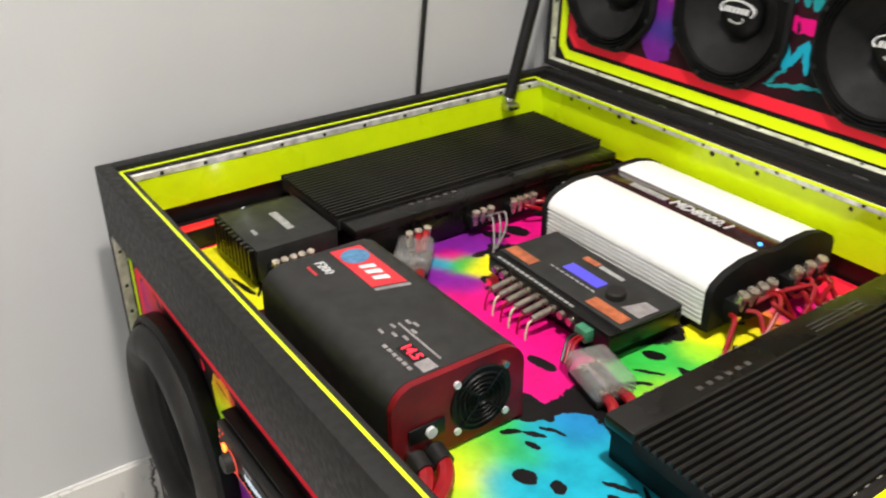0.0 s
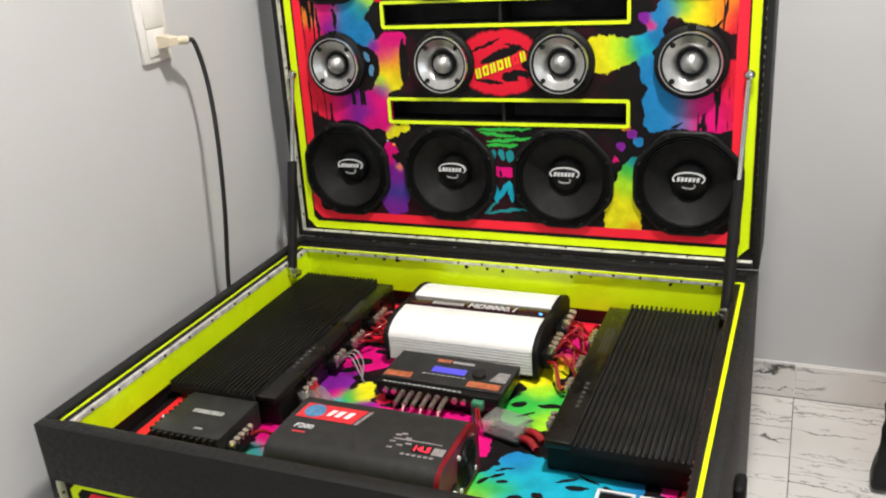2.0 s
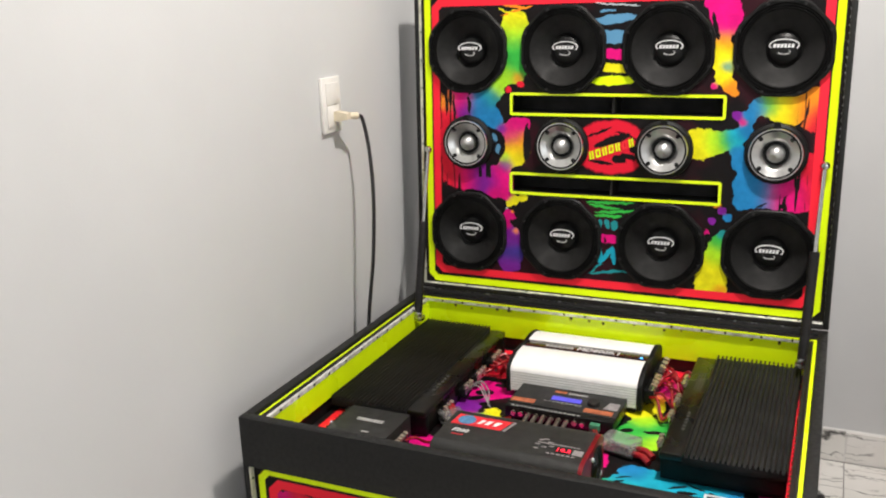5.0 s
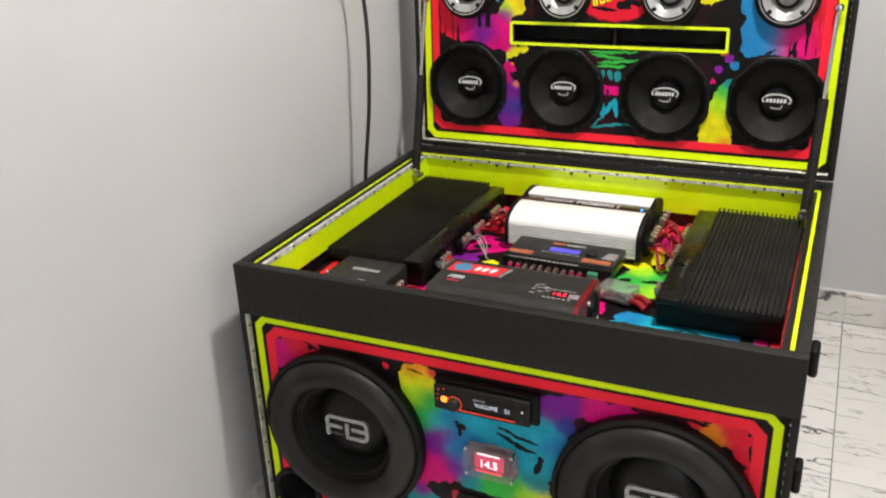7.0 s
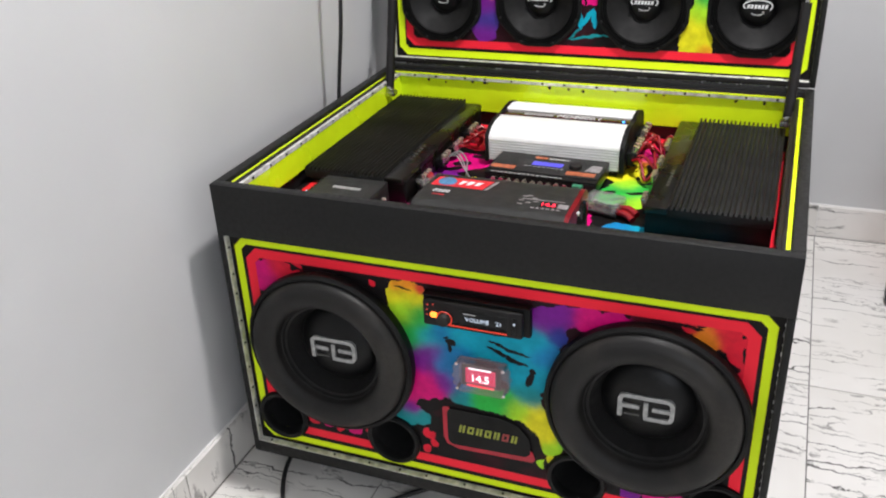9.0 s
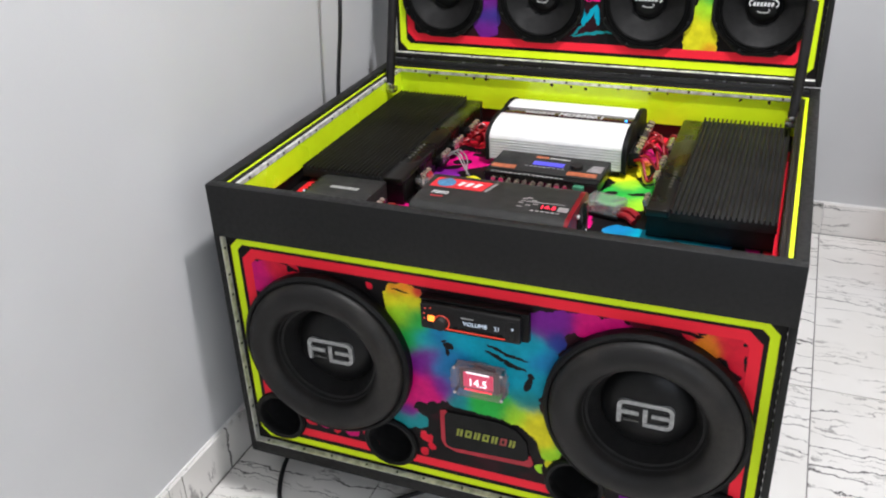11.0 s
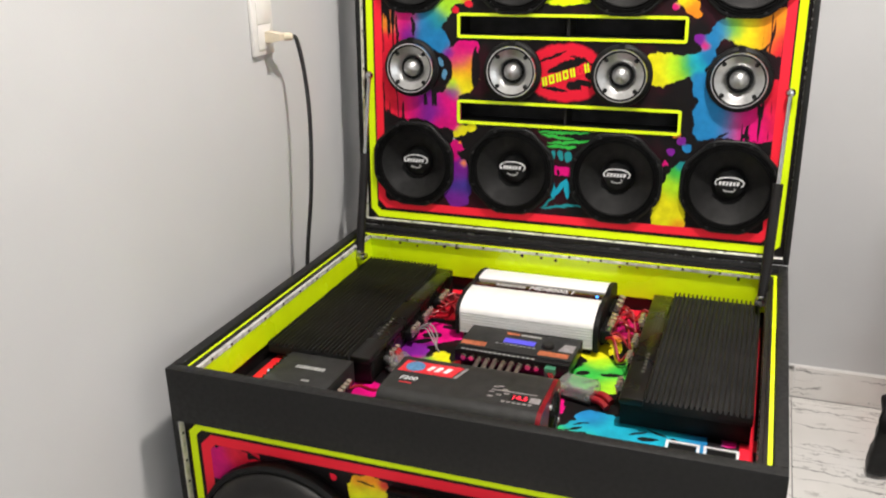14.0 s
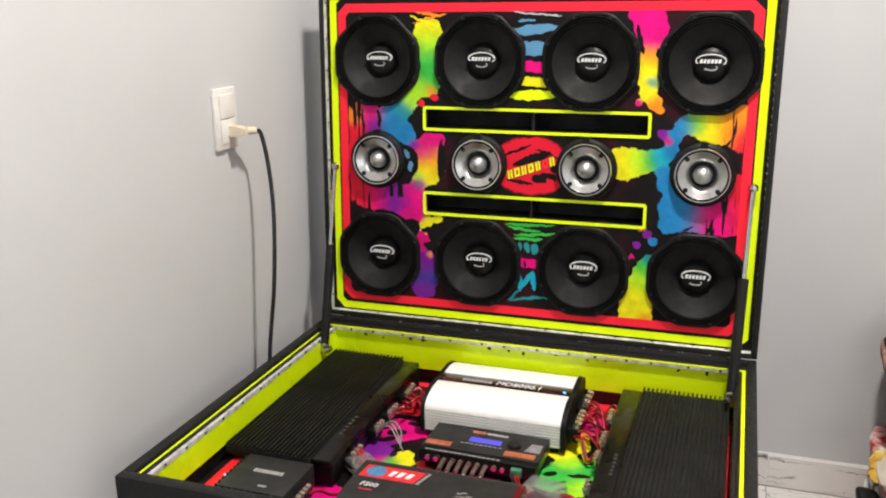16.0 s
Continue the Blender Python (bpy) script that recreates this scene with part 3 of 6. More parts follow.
# vinyl covered walls
part("front_band", box(0, W, 0, 0.022, 0.566, TOP, 0.002), "vinyl", case, "black vinyl front rail")
part("front_stile", box(0, 0.012, 0, 0.022, BASE, 0.566, 0.0015), "vinyl", case)
part("front_stile", box(W - 0.012, W, 0, 0.022, BASE, 0.566, 0.0015), "vinyl", case)
part("front_sill", box(0.012, W - 0.012, 0, 0.03, BASE, 0.089, 0.0015), "vinyl", case)
part("side_wall", box(0, 0.02, 0.022, D, BASE, TOP, 0.002), "vinyl", case, "black vinyl side wall")
part("side_wall", box(W - 0.02, W, 0.022, D, BASE, TOP, 0.002), "vinyl", case, "black vinyl side wall")
part("back_wall", box(0.02, W - 0.02, D - 0.02, D, BASE, TOP, 0.002), "vinyl", case)
part("bottom_board", box(0.02, W - 0.02, 0.03, D - 0.02, BASE, BASE + 0.02), "vinyl", case)

# front baffle with its holes
SUB_X, SUB_Z, SUB_R = (0.207, 0.793), 0.345, 0.168
PORTS = ((0.076, 0.161), (0.32, 0.161), (0.68, 0.161), (0.924, 0.161))
holes = [circle(x, SUB_Z, 0.145) for x in SUB_X] + [circle(x, z, 0.05, 24) for x, z in PORTS]
baffle = part("front_baffle", sheet(rect(0.012, W - 0.012, 0.089, 0.566), holes, 0.016, 0.034), "art_front", case, "neon rainbow sprayed front panel with black splashes")


def staple_row(a, b, n, parent, m=None):
    """A dark edge fixed with a row of small bright staples."""
    a, b = Vector(a), Vector(b)
    way = (b - a) / n
    bm = bmesh.new()
    for k in range(n):
        p = a + way * (k + 0.3)
        q = p + way * random.uniform(0.2, 0.42)
        bm = rod(p, q, 0.0011, 6, bm)
    return tagged(part("staple_row", bm, "steel", parent, "row of small bright staples", m), kind="stuff")


def strip_trim(name, x0, x1, y0, y1, z0, z1, screws, along, face, parent, m=None):
    """Thin metal angle with screw heads along it."""
    s = part(name, box(x0, x1, y0, y1, z0, z1, 0.0004, segments=1), "aluminium", parent, "worn bare aluminium edging", m)
    lo, hi = (x0, x1) if along == "x" else (y0, y1) if along == "y" else (z0, z1)
    for k in range(screws):
        c = lo + (hi - lo) * (k + 0.5) / screws + random.uniform(-0.01, 0.01)
        p = [(x0 + x1) / 2, (y0 + y1) / 2, (z0 + z1) / 2]
        p["xyz".index(along)] = c
        ax, side = face
        p["xyz".index(ax)] = {"x": (x0, x1), "y": (y0, y1), "z": (z0, z1)}[ax][side > 0]
        q = list(p)
        q["xyz".index(ax)] += 0.0012 * side
        part("screw", rod(p, q, 0.0028, 8), "screw", s)
    return s


strip_trim("edge_trim", 0.012, 0.0135, 0.001, 0.0155, 0.09, 0.565, 9, "z", ("x", 1), case)
staple_row((W - 0.0125, 0.008, 0.10), (W - 0.0125, 0.008, 0.56), 26, case)
strip_trim("edge_trim", 0.0135, W - 0.0135, 0.001, 0.0155, 0.089, 0.0905, 14, "x", ("z", 1), case)

for k, (x, z) in enumerate(PORTS):
    p = part("port_tube", lathe([(0.0425, 0.012), (0.043, 0.0), (0.046, -0.006), (0.052, -0.008), (0.0555, -0.004), (0.0555, 0.002)], 40, (x, 0.014, z)), "frame_black", case, "round black plastic bass port")
    # port inside coloured near-black in place of shade
    part("port_lining", lathe([(0, 0.16), (0.0425, 0.16), (0.0425, 0.012)], 32, (x, 0.014, z)), "hole", p, "inside of the port, its shade painted near-black")

# name plate with a red painted lower edge
part("plate_recess", prism([(0.425, 0.262), (0.436, 0.266), (0.47, 0.215), (0.598, 0.200), (0.603, 0.184), (0.598, 0.176), (0.455, 0.172), (0.432, 0.18), (0.425, 0.195)], 0.0138, 0.0158), "red_edge", case, "red painted edge of the name plate")
plate = part("name_plate", prism(round_rect(0.434, 0.47, 0.181, 0.264, 0.012, 3)[4:12] + [(0.585, 0.187), (0.594, 0.195), (0.592, 0.230), (0.572, 0.254), (0.54, 0.264)], 0.0125, 0.0143), "frame_black", case, "black plastic name plate with yellow mark")
# plain slanted shapes in place of the maker's mark
def mark(material, k, x, z, wide, high, depth, parent, m=None):
    """A plain slanted shape: a hollow block, or a pair of thin bars, by turns."""
    at = lambda u, v: (x + wide * (u + 0.22 * v), z + high * v)
    if k % 2:
        shapes = [band([at(0, 0), at(0.86, 0), at(0.86, 1), at(0, 1)], [at(0.26, 0.24), at(0.6, 0.24), at(0.6, 0.76), at(0.26, 0.76)], depth, depth + 0.0008)]
    else:
        shapes = [prism([at(u, 0), at(u + 0.3, 0), at(u + 0.3, 1), at(u, 1)], depth, depth + 0.0008) for u in (0.04, 0.5)]
    for bm in shapes:
        part("mark", moved(bm, m) if m else bm, material, parent)


for k in range(7):
    mark("shaded_red" if k == 5 else "shaded_yellow", k, 0.4555 + 0.0168 * k, 0.214, 0.0145, 0.0165, 0.0118, plate)

# inner tray: yellow liner, rims, painted floor
TRAY, LEDGE = 0.54, 0.660
IX0, IX1, IY0, IY1 = 0.04, 0.96, 0.036, 0.768
part("liner_west", box(0.034, IX0, IY0, IY1, 0.597, LEDGE - 0.004), "yellow", case, "neon yellow inner wall")
part("liner_east", box(IX1, 0.966, IY0, IY1, 0.597, LEDGE - 0.004), "rim_black", case, "black inner wall")
part("liner_north", box(0.034, 0.966, IY1, IY1 + 0.006, 0.572, LEDGE - 0.004), "yellow", case, "neon yellow inner wall")
rd = random.Random(8)
for k in range(16):
    x, r = rd.uniform(0.06, 0.95), rd.uniform(0.002, 0.0045)
    part("paint_drip", lathe([(0, -0.0006), (r, -0.0004), (r, 0.0)], 10, (x, IY1 - 0.0002, LEDGE - 0.0145 - rd.uniform(0.0, 0.006))), "matt_black", case)
part("side_batten", box(0.0405, 0.077, 0.05, 0.27, TRAY + 0.0005, 0.571, 0.002), "rim_black", case)
part("red_edge", box(0.058, 0.0775, 0.05, 0.27, 0.5712, 0.5735, 0.0005), "red", case, "red painted edge of the side batten")
part("liner_south", box(0.034, 0.966, IY0 - 0.006, IY0, 0.597, 0.640), "yellow", case, "neon yellow inner wall")
part("rim_lip", box(0.034, 0.966, IY0 - 0.0055, IY0, 0.6405, LEDGE - 0.001, 0.001), "rim_black", case)
part("rim_west", box(0.02, 0.034, 0.022, D - 0.02, TRAY - 0.02, LEDGE, 0.001), "rim_black", case)
part("rim_east", box(0.966, 0.98, 0.022, D - 0.02, TRAY - 0.02, LEDGE, 0.001), "rim_black", case)
part("rim_north", box(0.034, 0.966, IY1 + 0.006, D - 0.02, TRAY - 0.02, LEDGE, 0.001), "rim_black", case)
part("rim_south", box(0.034, 0.966, 0.022, IY0 - 0.006, TRAY - 0.02, LEDGE, 0.001), "rim_black", case)
part("rim_line", prism([(0.0235, 0.0225), (0.0275, 0.0225), (0.0275, 0.7585), (0.972, 0.7585), (0.972, 0.0225), (0.9785, 0.0225), (0.9785, 0.763), (0.0235, 0.763)], LEDGE - 0.002, LEDGE + 0.0012, "xy"), "yellow", case, "thin neon yellow rim line")
part("rim_line", box(0.0277, 0.9718, 0.0225, 0.0291, LEDGE - 0.002, LEDGE + 0.0006), "yellow", case)
strip_trim("edge_trim", 0.034, 0.0412, IY0, IY1, LEDGE - 0.0115, LEDGE - 0.003, 11, "y", ("x", 1), case)
staple_row((0.9585, 0.04, LEDGE - 0.006), (0.9585, 0.76, LEDGE - 0.006), 46, case)
strip_trim("edge_trim", 0.0412, 0.9588, IY1 - 0.0012, IY1 + 0.006, LEDGE - 0.0125, LEDGE - 0.003, 14, "x", ("y", -1), case)

TRAY_FRONT = [(0.10, 0.11, 0.06, "y"), (0.17, 0.11, 0.05, "y"), (0.245, 0.095, 0.04, "y"), (0.225, 0.16, 0.03, "l"), (0.245, 0.178, 0.032, "t"), (0.205, 0.18, 0.028, "o"), (0.255, 0.25, 0.035, "m"), (0.29, 0.22, 0.03, "m"), (0.645, 0.10, 0.04, "y"), (0.66, 0.135, 0.035, "y"), (0.652, 0.165, 0.036, "l"), (0.65, 0.20, 0.036, "g"), (0.68, 0.205, 0.03, "g"), (0.672, 0.235, 0.03, "c"), (0.70, 0.18, 0.04, "c"), (0.685, 0.275, 0.03, "b"), (0.73, 0.25, 0.05, "c"), (0.70, 0.11, 0.04, "l"), (0.75, 0.16, 0.05, "c"), (0.79, 0.24, 0.05, "c"), (0.83, 0.25, 0.04, "c"), (0.87, 0.255, 0.035, "b"), (0.85, 0.16, 0.05, "b")]
TRAY_MIDDLE = [(0.275, 0.41, 0.04, "p"), (0.28, 0.45, 0.035, "p"), (0.27, 0.52, 0.05, "m"), (0.31, 0.52, 0.045, "m"), (0.345, 0.53, 0.03, "m"), (0.30, 0.385, 0.02, "m"), (0.312, 0.362, 0.02, "c"), (0.332, 0.382, 0.024, "g"), (0.352, 0.395, 0.022, "y"), (0.345, 0.425, 0.018, "y"), (0.33, 0.335, 0.03, "p"), (0.375, 0.35, 0.028, "p"), (0.41, 0.33, 0.04, "m"), (0.47, 0.345, 0.04, "m"), (0.53, 0.355, 0.04, "m"), (0.58, 0.335, 0.045, "m"), (0.605, 0.285, 0.03, "m"), (0.40, 0.40, 0.02, "r")]
TRAY_BACK = [(0.648, 0.40, 0.045, "g"), (0.662, 0.44, 0.045, "g"), (0.69, 0.40, 0.035, "l"), (0.665, 0.485, 0.028, "l"), (0.70, 0.47, 0.03, "g"), (0.64, 0.525, 0.03, "y"), (0.665, 0.56, 0.03, "y"), (0.655, 0.60, 0.03, "o"), (0.65, 0.67, 0.05, "m"), (0.69, 0.66, 0.04, "m"), (0.68, 0.74, 0.05, "r"), (0.30, 0.63, 0.04, "r"), (0.31, 0.71, 0.05, "d"), (0.92, 0.268, 0.016, "m"), (0.955, 0.27, 0.02, "R")]
TRAY_BLOBS = TRAY_FRONT + TRAY_MIDDLE + TRAY_BACK
TRAY_STROKES = [(0.296, 0.508, 0.022, 0.014, 20, "k"), (0.288, 0.476, 0.02, 0.010, 35, "k"), (0.325, 0.555, 0.022, 0.010, 0, "k"), (0.318, 0.45, 0.016, 0.010, 20, "k"), (0.573, 0.322, 0.02, 0.008, 10, "k"), (0.63, 0.265, 0.03, 0.010, 0, "k"), (0.636, 0.438, 0.014, 0.009, 25, "k"), (0.69, 0.445, 0.022, 0.007, 10, "k"), (0.655, 0.41, 0.018, 0.003, 40, "k"), (0.665, 0.385, 0.016, 0.0035, 50, "k"), (0.66, 0.37, 0.012, 0.003, 20, "k"), (0.70, 0.50, 0.012, 0.008, 35, "k"), (0.645, 0.575, 0.008, 0.006, 35, "k")]
TRAY_CUTS = [(0.646, 0.218, 0.012, 0.004, 60, "k"), (0.664, 0.236, 0.014, 0.0035, 35, "k"), (0.672, 0.254, 0.016, 0.003, 25, "k"), (0.676, 0.224, 0.010, 0.004, 25, "k"), (0.706, 0.188, 0.013, 0.010, 20, "k"), (0.735, 0.205, 0.010, 0.008, -20, "k"), (0.77, 0.252, 0.018, 0.0035, 30, "k"), (0.80, 0.262, 0.02, 0.0035, -25, "k"), (0.788, 0.238, 0.018, 0.006, 10, "k"), (0.835, 0.245, 0.012, 0.005, -35, "k"), (0.895, 0.26, 0.012, 0.03, 0, "k"), (0.937, 0.27, 0.006, 0.03, 0, "k"), (0.21, 0.112, 0.03, 0.004, 12, "k"), (0.235, 0.125, 0.014, 0.003, -20, "k")]
TRAY_FRAMES = [(0.058, 0.958, -0.10, 0.76, 0.01, 0.022, "R")]
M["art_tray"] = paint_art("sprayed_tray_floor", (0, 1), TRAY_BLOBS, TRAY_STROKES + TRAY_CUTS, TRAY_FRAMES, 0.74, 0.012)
part("tray_floor", box(0.034, 0.966, 0.034, 0.77, TRAY - 0.012, TRAY + 0.0005), "art_tray", case, "neon sprayed equipment floor inside the case")
for x0, x1 in ((0.818, 0.874), (0.880, 0.937)):
    part("white_outline", band(rect(x0, x1, 0.14, 0.244), rect(x0 + 0.005, x1 - 0.005, 0.145, 0.239), TRAY + 0.0005, TRAY + 0.003, "xy"), "white_print", case, "white frame of a dark inset plate")
    part("inset_plate", box(x0 + 0.006, x1 - 0.006, 0.146, 0.238, TRAY + 0.0006, TRAY + 0.0016), "frame_black", case)

# castors and side handles
for x in (0.135, 0.865):
    for y in (0.07, 0.72):
        c = part("castor", box(x - 0.03, x + 0.03, y - 0.025, y + 0.025, BASE - 0.006, BASE, 0.001), "steel", case, "small swivel castor with pale wheel")
        part("fork", box(x - 0.015, x - 0.012, y - 0.012, y + 0.012, 0.022, BASE - 0.006, 0.001, box(x + 0.012, x + 0.015, y - 0.012, y + 0.012, 0.022, BASE - 0.006, 0.001)), "steel", c)
        part("wheel", lathe([(0, -0.011), (0.024, -0.011), (0.027, -0.007), (0.027, 0.007), (0.024, 0.011), (0, 0.011)], 24, (x, y, 0.0225), axis="x"), "grey_print", c)
for z in (0.45, 0.18):
    part("handle_mount", box(W, W + 0.018, 0.38, 0.43, z - 0.03, z + 0.03, 0.007, segments=3), "frame_black", case, "black handle mount on the side wall")

# ---- the lid ----
LID = pose(0, 0.80, TOP + 0.004, -2.4)
LH, LT = 0.778, 0.15
part("lid_side", box(0, 0.012, 0.002, LT, 0, LH, 0.002), "vinyl", case, "black vinyl lid wall", LID)
part("lid_side", box(W - 0.012, W, 0.002, LT, 0, LH, 0.002), "vinyl", case, "black vinyl lid wall", LID)
part("lid_top", box(0.012, W - 0.012, 0.002, LT, LH - 0.012, LH, 0.002), "vinyl", case, m=LID)
part("lid_foot", box(0.012, W - 0.012, 0.002, LT, 0, 0.012, 0.001), "rim_black", case, m=LID)
part("lid_back", box(0.012, W - 0.012, LT - 0.012, LT, 0.012, LH - 0.012), "vinyl", case, m=LID)
hinge = part("hinge", rod((0.04, 0.012, -0.002), (0.96, 0.012, -0.002), 0.006, 10), "steel", case, "long steel piano hinge", LID)

MID_X, MID_Z, TW_Z, MID_R = [0.5 + (k - 1.5) * 0.242 for k in range(4)], (0.158, 0.611), 0.386, 0.102
SLOTS = ((0.262, 0.317), (0.456, 0.511))
SX0, SX1 = 0.247, 0.753
PANEL = 0.017
LID_TOP_LEFT = [(0.258, 0.676, 0.032, "y"), (0.256, 0.65, 0.036, "l"), (0.257, 0.615, 0.04, "g"), (0.256, 0.575, 0.038, "g"), (0.24, 0.55, 0.028, "l"), (0.214, 0.527, 0.026, "l"), (0.262, 0.545, 0.015, "o"), (0.192, 0.505, 0.028, "t"), (0.165, 0.485, 0.033, "b"), (0.166, 0.455, 0.028, "b"), (0.204, 0.446, 0.026, "b"), (0.115, 0.495, 0.034, "m"), (0.128, 0.462, 0.026, "p"),
                (0.08, 0.49, 0.024, "o"), (0.225, 0.42, 0.013, "p"), (0.262, 0.432, 0.022, "m"), (0.286, 0.434, 0.016, "m"), (0.25, 0.408, 0.026, "m"), (0.262, 0.386, 0.034, "o"), (0.26, 0.362, 0.034, "y"), (0.236, 0.35, 0.014, "l")]
LID_TOP_RIGHT = [(0.738, 0.70, 0.036, "m"), (0.712, 0.712, 0.018, "m"), (0.744, 0.665, 0.034, "m"), (0.742, 0.626, 0.024, "o"), (0.738, 0.60, 0.034, "y"), (0.75, 0.576, 0.013, "t"), (0.742, 0.552, 0.02, "y"), (0.757, 0.532, 0.016, "o"), (0.77, 0.516, 0.010, "o"), (0.722, 0.53, 0.008, "m"), (0.778, 0.466, 0.012, "p"), (0.79, 0.452, 0.009, "m"), (0.804, 0.462, 0.017, "b"),
                 (0.822, 0.485, 0.02, "b"), (0.845, 0.49, 0.022, "g"), (0.872, 0.488, 0.038, "y"), (0.908, 0.488, 0.036, "o"), (0.94, 0.465, 0.032, "r"), (0.936, 0.505, 0.026, "o"), (0.796, 0.43, 0.019, "b"), (0.772, 0.416, 0.022, "c"), (0.752, 0.41, 0.021, "g"), (0.73, 0.405, 0.028, "l"), (0.698, 0.40, 0.038, "y")]
LID_LOW_RIGHT = [(0.797, 0.357, 0.026, "b"), (0.782, 0.386, 0.014, "b"), (0.81, 0.315, 0.034, "b"), (0.80, 0.276, 0.024, "b"), (0.845, 0.295, 0.034, "b"), (0.875, 0.296, 0.034, "m"), (0.906, 0.295, 0.038, "m"), (0.936, 0.305, 0.038, "r"), (0.94, 0.36, 0.03, "r"), (0.818, 0.384, 0.011, "p"), (0.745, 0.264, 0.008, "o"), (0.757, 0.25, 0.010, "p"), (0.736, 0.226, 0.009, "p"), (0.77, 0.234, 0.010, "b"),
                 (0.724, 0.2, 0.008, "m"), (0.763, 0.196, 0.013, "t"), (0.752, 0.175, 0.02, "g"), (0.748, 0.145, 0.03, "l"), (0.738, 0.11, 0.034, "y"), (0.742, 0.08, 0.032, "y"), (0.757, 0.062, 0.016, "o"), (0.722, 0.07, 0.015, "y")]
LID_LOW_LEFT = [(0.078, 0.32, 0.034, "r"), (0.105, 0.30, 0.034, "r"), (0.132, 0.30, 0.034, "m"), (0.165, 0.30, 0.034, "p"), (0.19, 0.295, 0.032, "p"), (0.22, 0.30, 0.034, "m"), (0.237, 0.335, 0.018, "p"), (0.25, 0.288, 0.02, "m"), (0.235, 0.262, 0.018, "m"), (0.205, 0.265, 0.018, "m"), (0.258, 0.247, 0.013, "y"), (0.281, 0.254, 0.012, "y"), (0.243, 0.235, 0.008, "y"), (0.246, 0.205, 0.016, "m"), (0.238, 0.18, 0.012, "m"), (0.262, 0.165, 0.008, "o"), (0.247, 0.145, 0.032, "p"), (0.25, 0.11, 0.033, "n"), (0.247, 0.085, 0.03, "p"),
                (0.078, 0.445, 0.028, "r"), (0.07, 0.40, 0.02, "r"), (0.075, 0.36, 0.024, "r")]
LID_BLOBS = LID_TOP_LEFT + LID_TOP_RIGHT + LID_LOW_RIGHT + LID_LOW_LEFT
LID_BANDS = [(0.498, 0.722, 0.06, 0.0022, 3, "w"), (0.502, 0.711, 0.055, 0.0022, -4, "w"), (0.50, 0.678, 0.05, 0.011, 5, "s"), (0.482, 0.697, 0.02, 0.003, 0, "s"), (0.498, 0.640, 0.05, 0.015, 0, "s"), (0.50, 0.601, 0.05, 0.013, -3, "m"), (0.50, 0.569, 0.055, 0.010, 0, "y"), (0.502, 0.541, 0.06, 0.011, 3, "Y"), (0.515, 0.53, 0.02, 0.0016, 3, "k"), (0.515, 0.660, 0.02, 0.002, -8, "k"), (0.49, 0.619, 0.03, 0.002, 4, "k"),
             (0.243, 0.716, 0.045, 0.0032, -12, "o"), (0.262, 0.704, 0.04, 0.0028, 14, "o"), (0.25, 0.697, 0.038, 0.0028, -22, "y"), (0.72, 0.66, 0.006, 0.03, 16, "k"), (0.757, 0.632, 0.005, 0.010, 0, "k"), (0.238, 0.60, 0.005, 0.012, 0, "k")]
LID_SPLATS = [(0.262, 0.512, 0.032, 0.016, -12, "k"), (0.242, 0.516, 0.008, 0.009, 10, "r"), (0.272, 0.53, 0.009, 0.007, 0, "r"), (0.138, 0.478, 0.005, 0.022, 4, "k"), (0.098, 0.47, 0.0035, 0.035, 0, "k"), (0.235, 0.458, 0.008, 0.012, 30, "k"), (0.212, 0.385, 0.022, 0.036, 8, "k"), (0.206, 0.40, 0.006, 0.010, 20, "s"), (0.214, 0.372, 0.006, 0.012, -12, "s"), (0.19, 0.36, 0.006, 0.005, 0, "m"), (0.29, 0.39, 0.010, 0.045, 0, "k"),
              (0.498, 0.386, 0.09, 0.064, -2, "r"), (0.465, 0.420, 0.036, 0.0035, 24, "k"), (0.535, 0.415, 0.03, 0.0035, -14, "k"), (0.50, 0.402, 0.045, 0.009, 20, "k"), (0.475, 0.350, 0.03, 0.004, -8, "k")]
LID_CUTS = [(0.53, 0.362, 0.03, 0.012, 8, "k"), (0.545, 0.355, 0.012, 0.006, -30, "r"), (0.555, 0.385, 0.012, 0.010, 0, "k"), (0.818, 0.40, 0.016, 0.03, 10, "k"), (0.812, 0.405, 0.005, 0.008, 20, "p"), (0.77, 0.305, 0.005, 0.016, 10, "k"), (0.775, 0.335, 0.008, 0.012, -20, "k"), (0.84, 0.27, 0.012, 0.003, 30, "k"), (0.885, 0.278, 0.004, 0.018, -20, "k"), (0.905, 0.452, 0.012, 0.003, 40, "k"), (0.232, 0.23, 0.008, 0.005, 30, "k"), (0.252, 0.216, 0.004, 0.004, 0, "o"), (0.24, 0.222, 0.003, 0.003, 0, "w"), (0.268, 0.205, 0.005, 0.006, 0, "k"), (0.252, 0.19, 0.004, 0.006, 0, "k")]
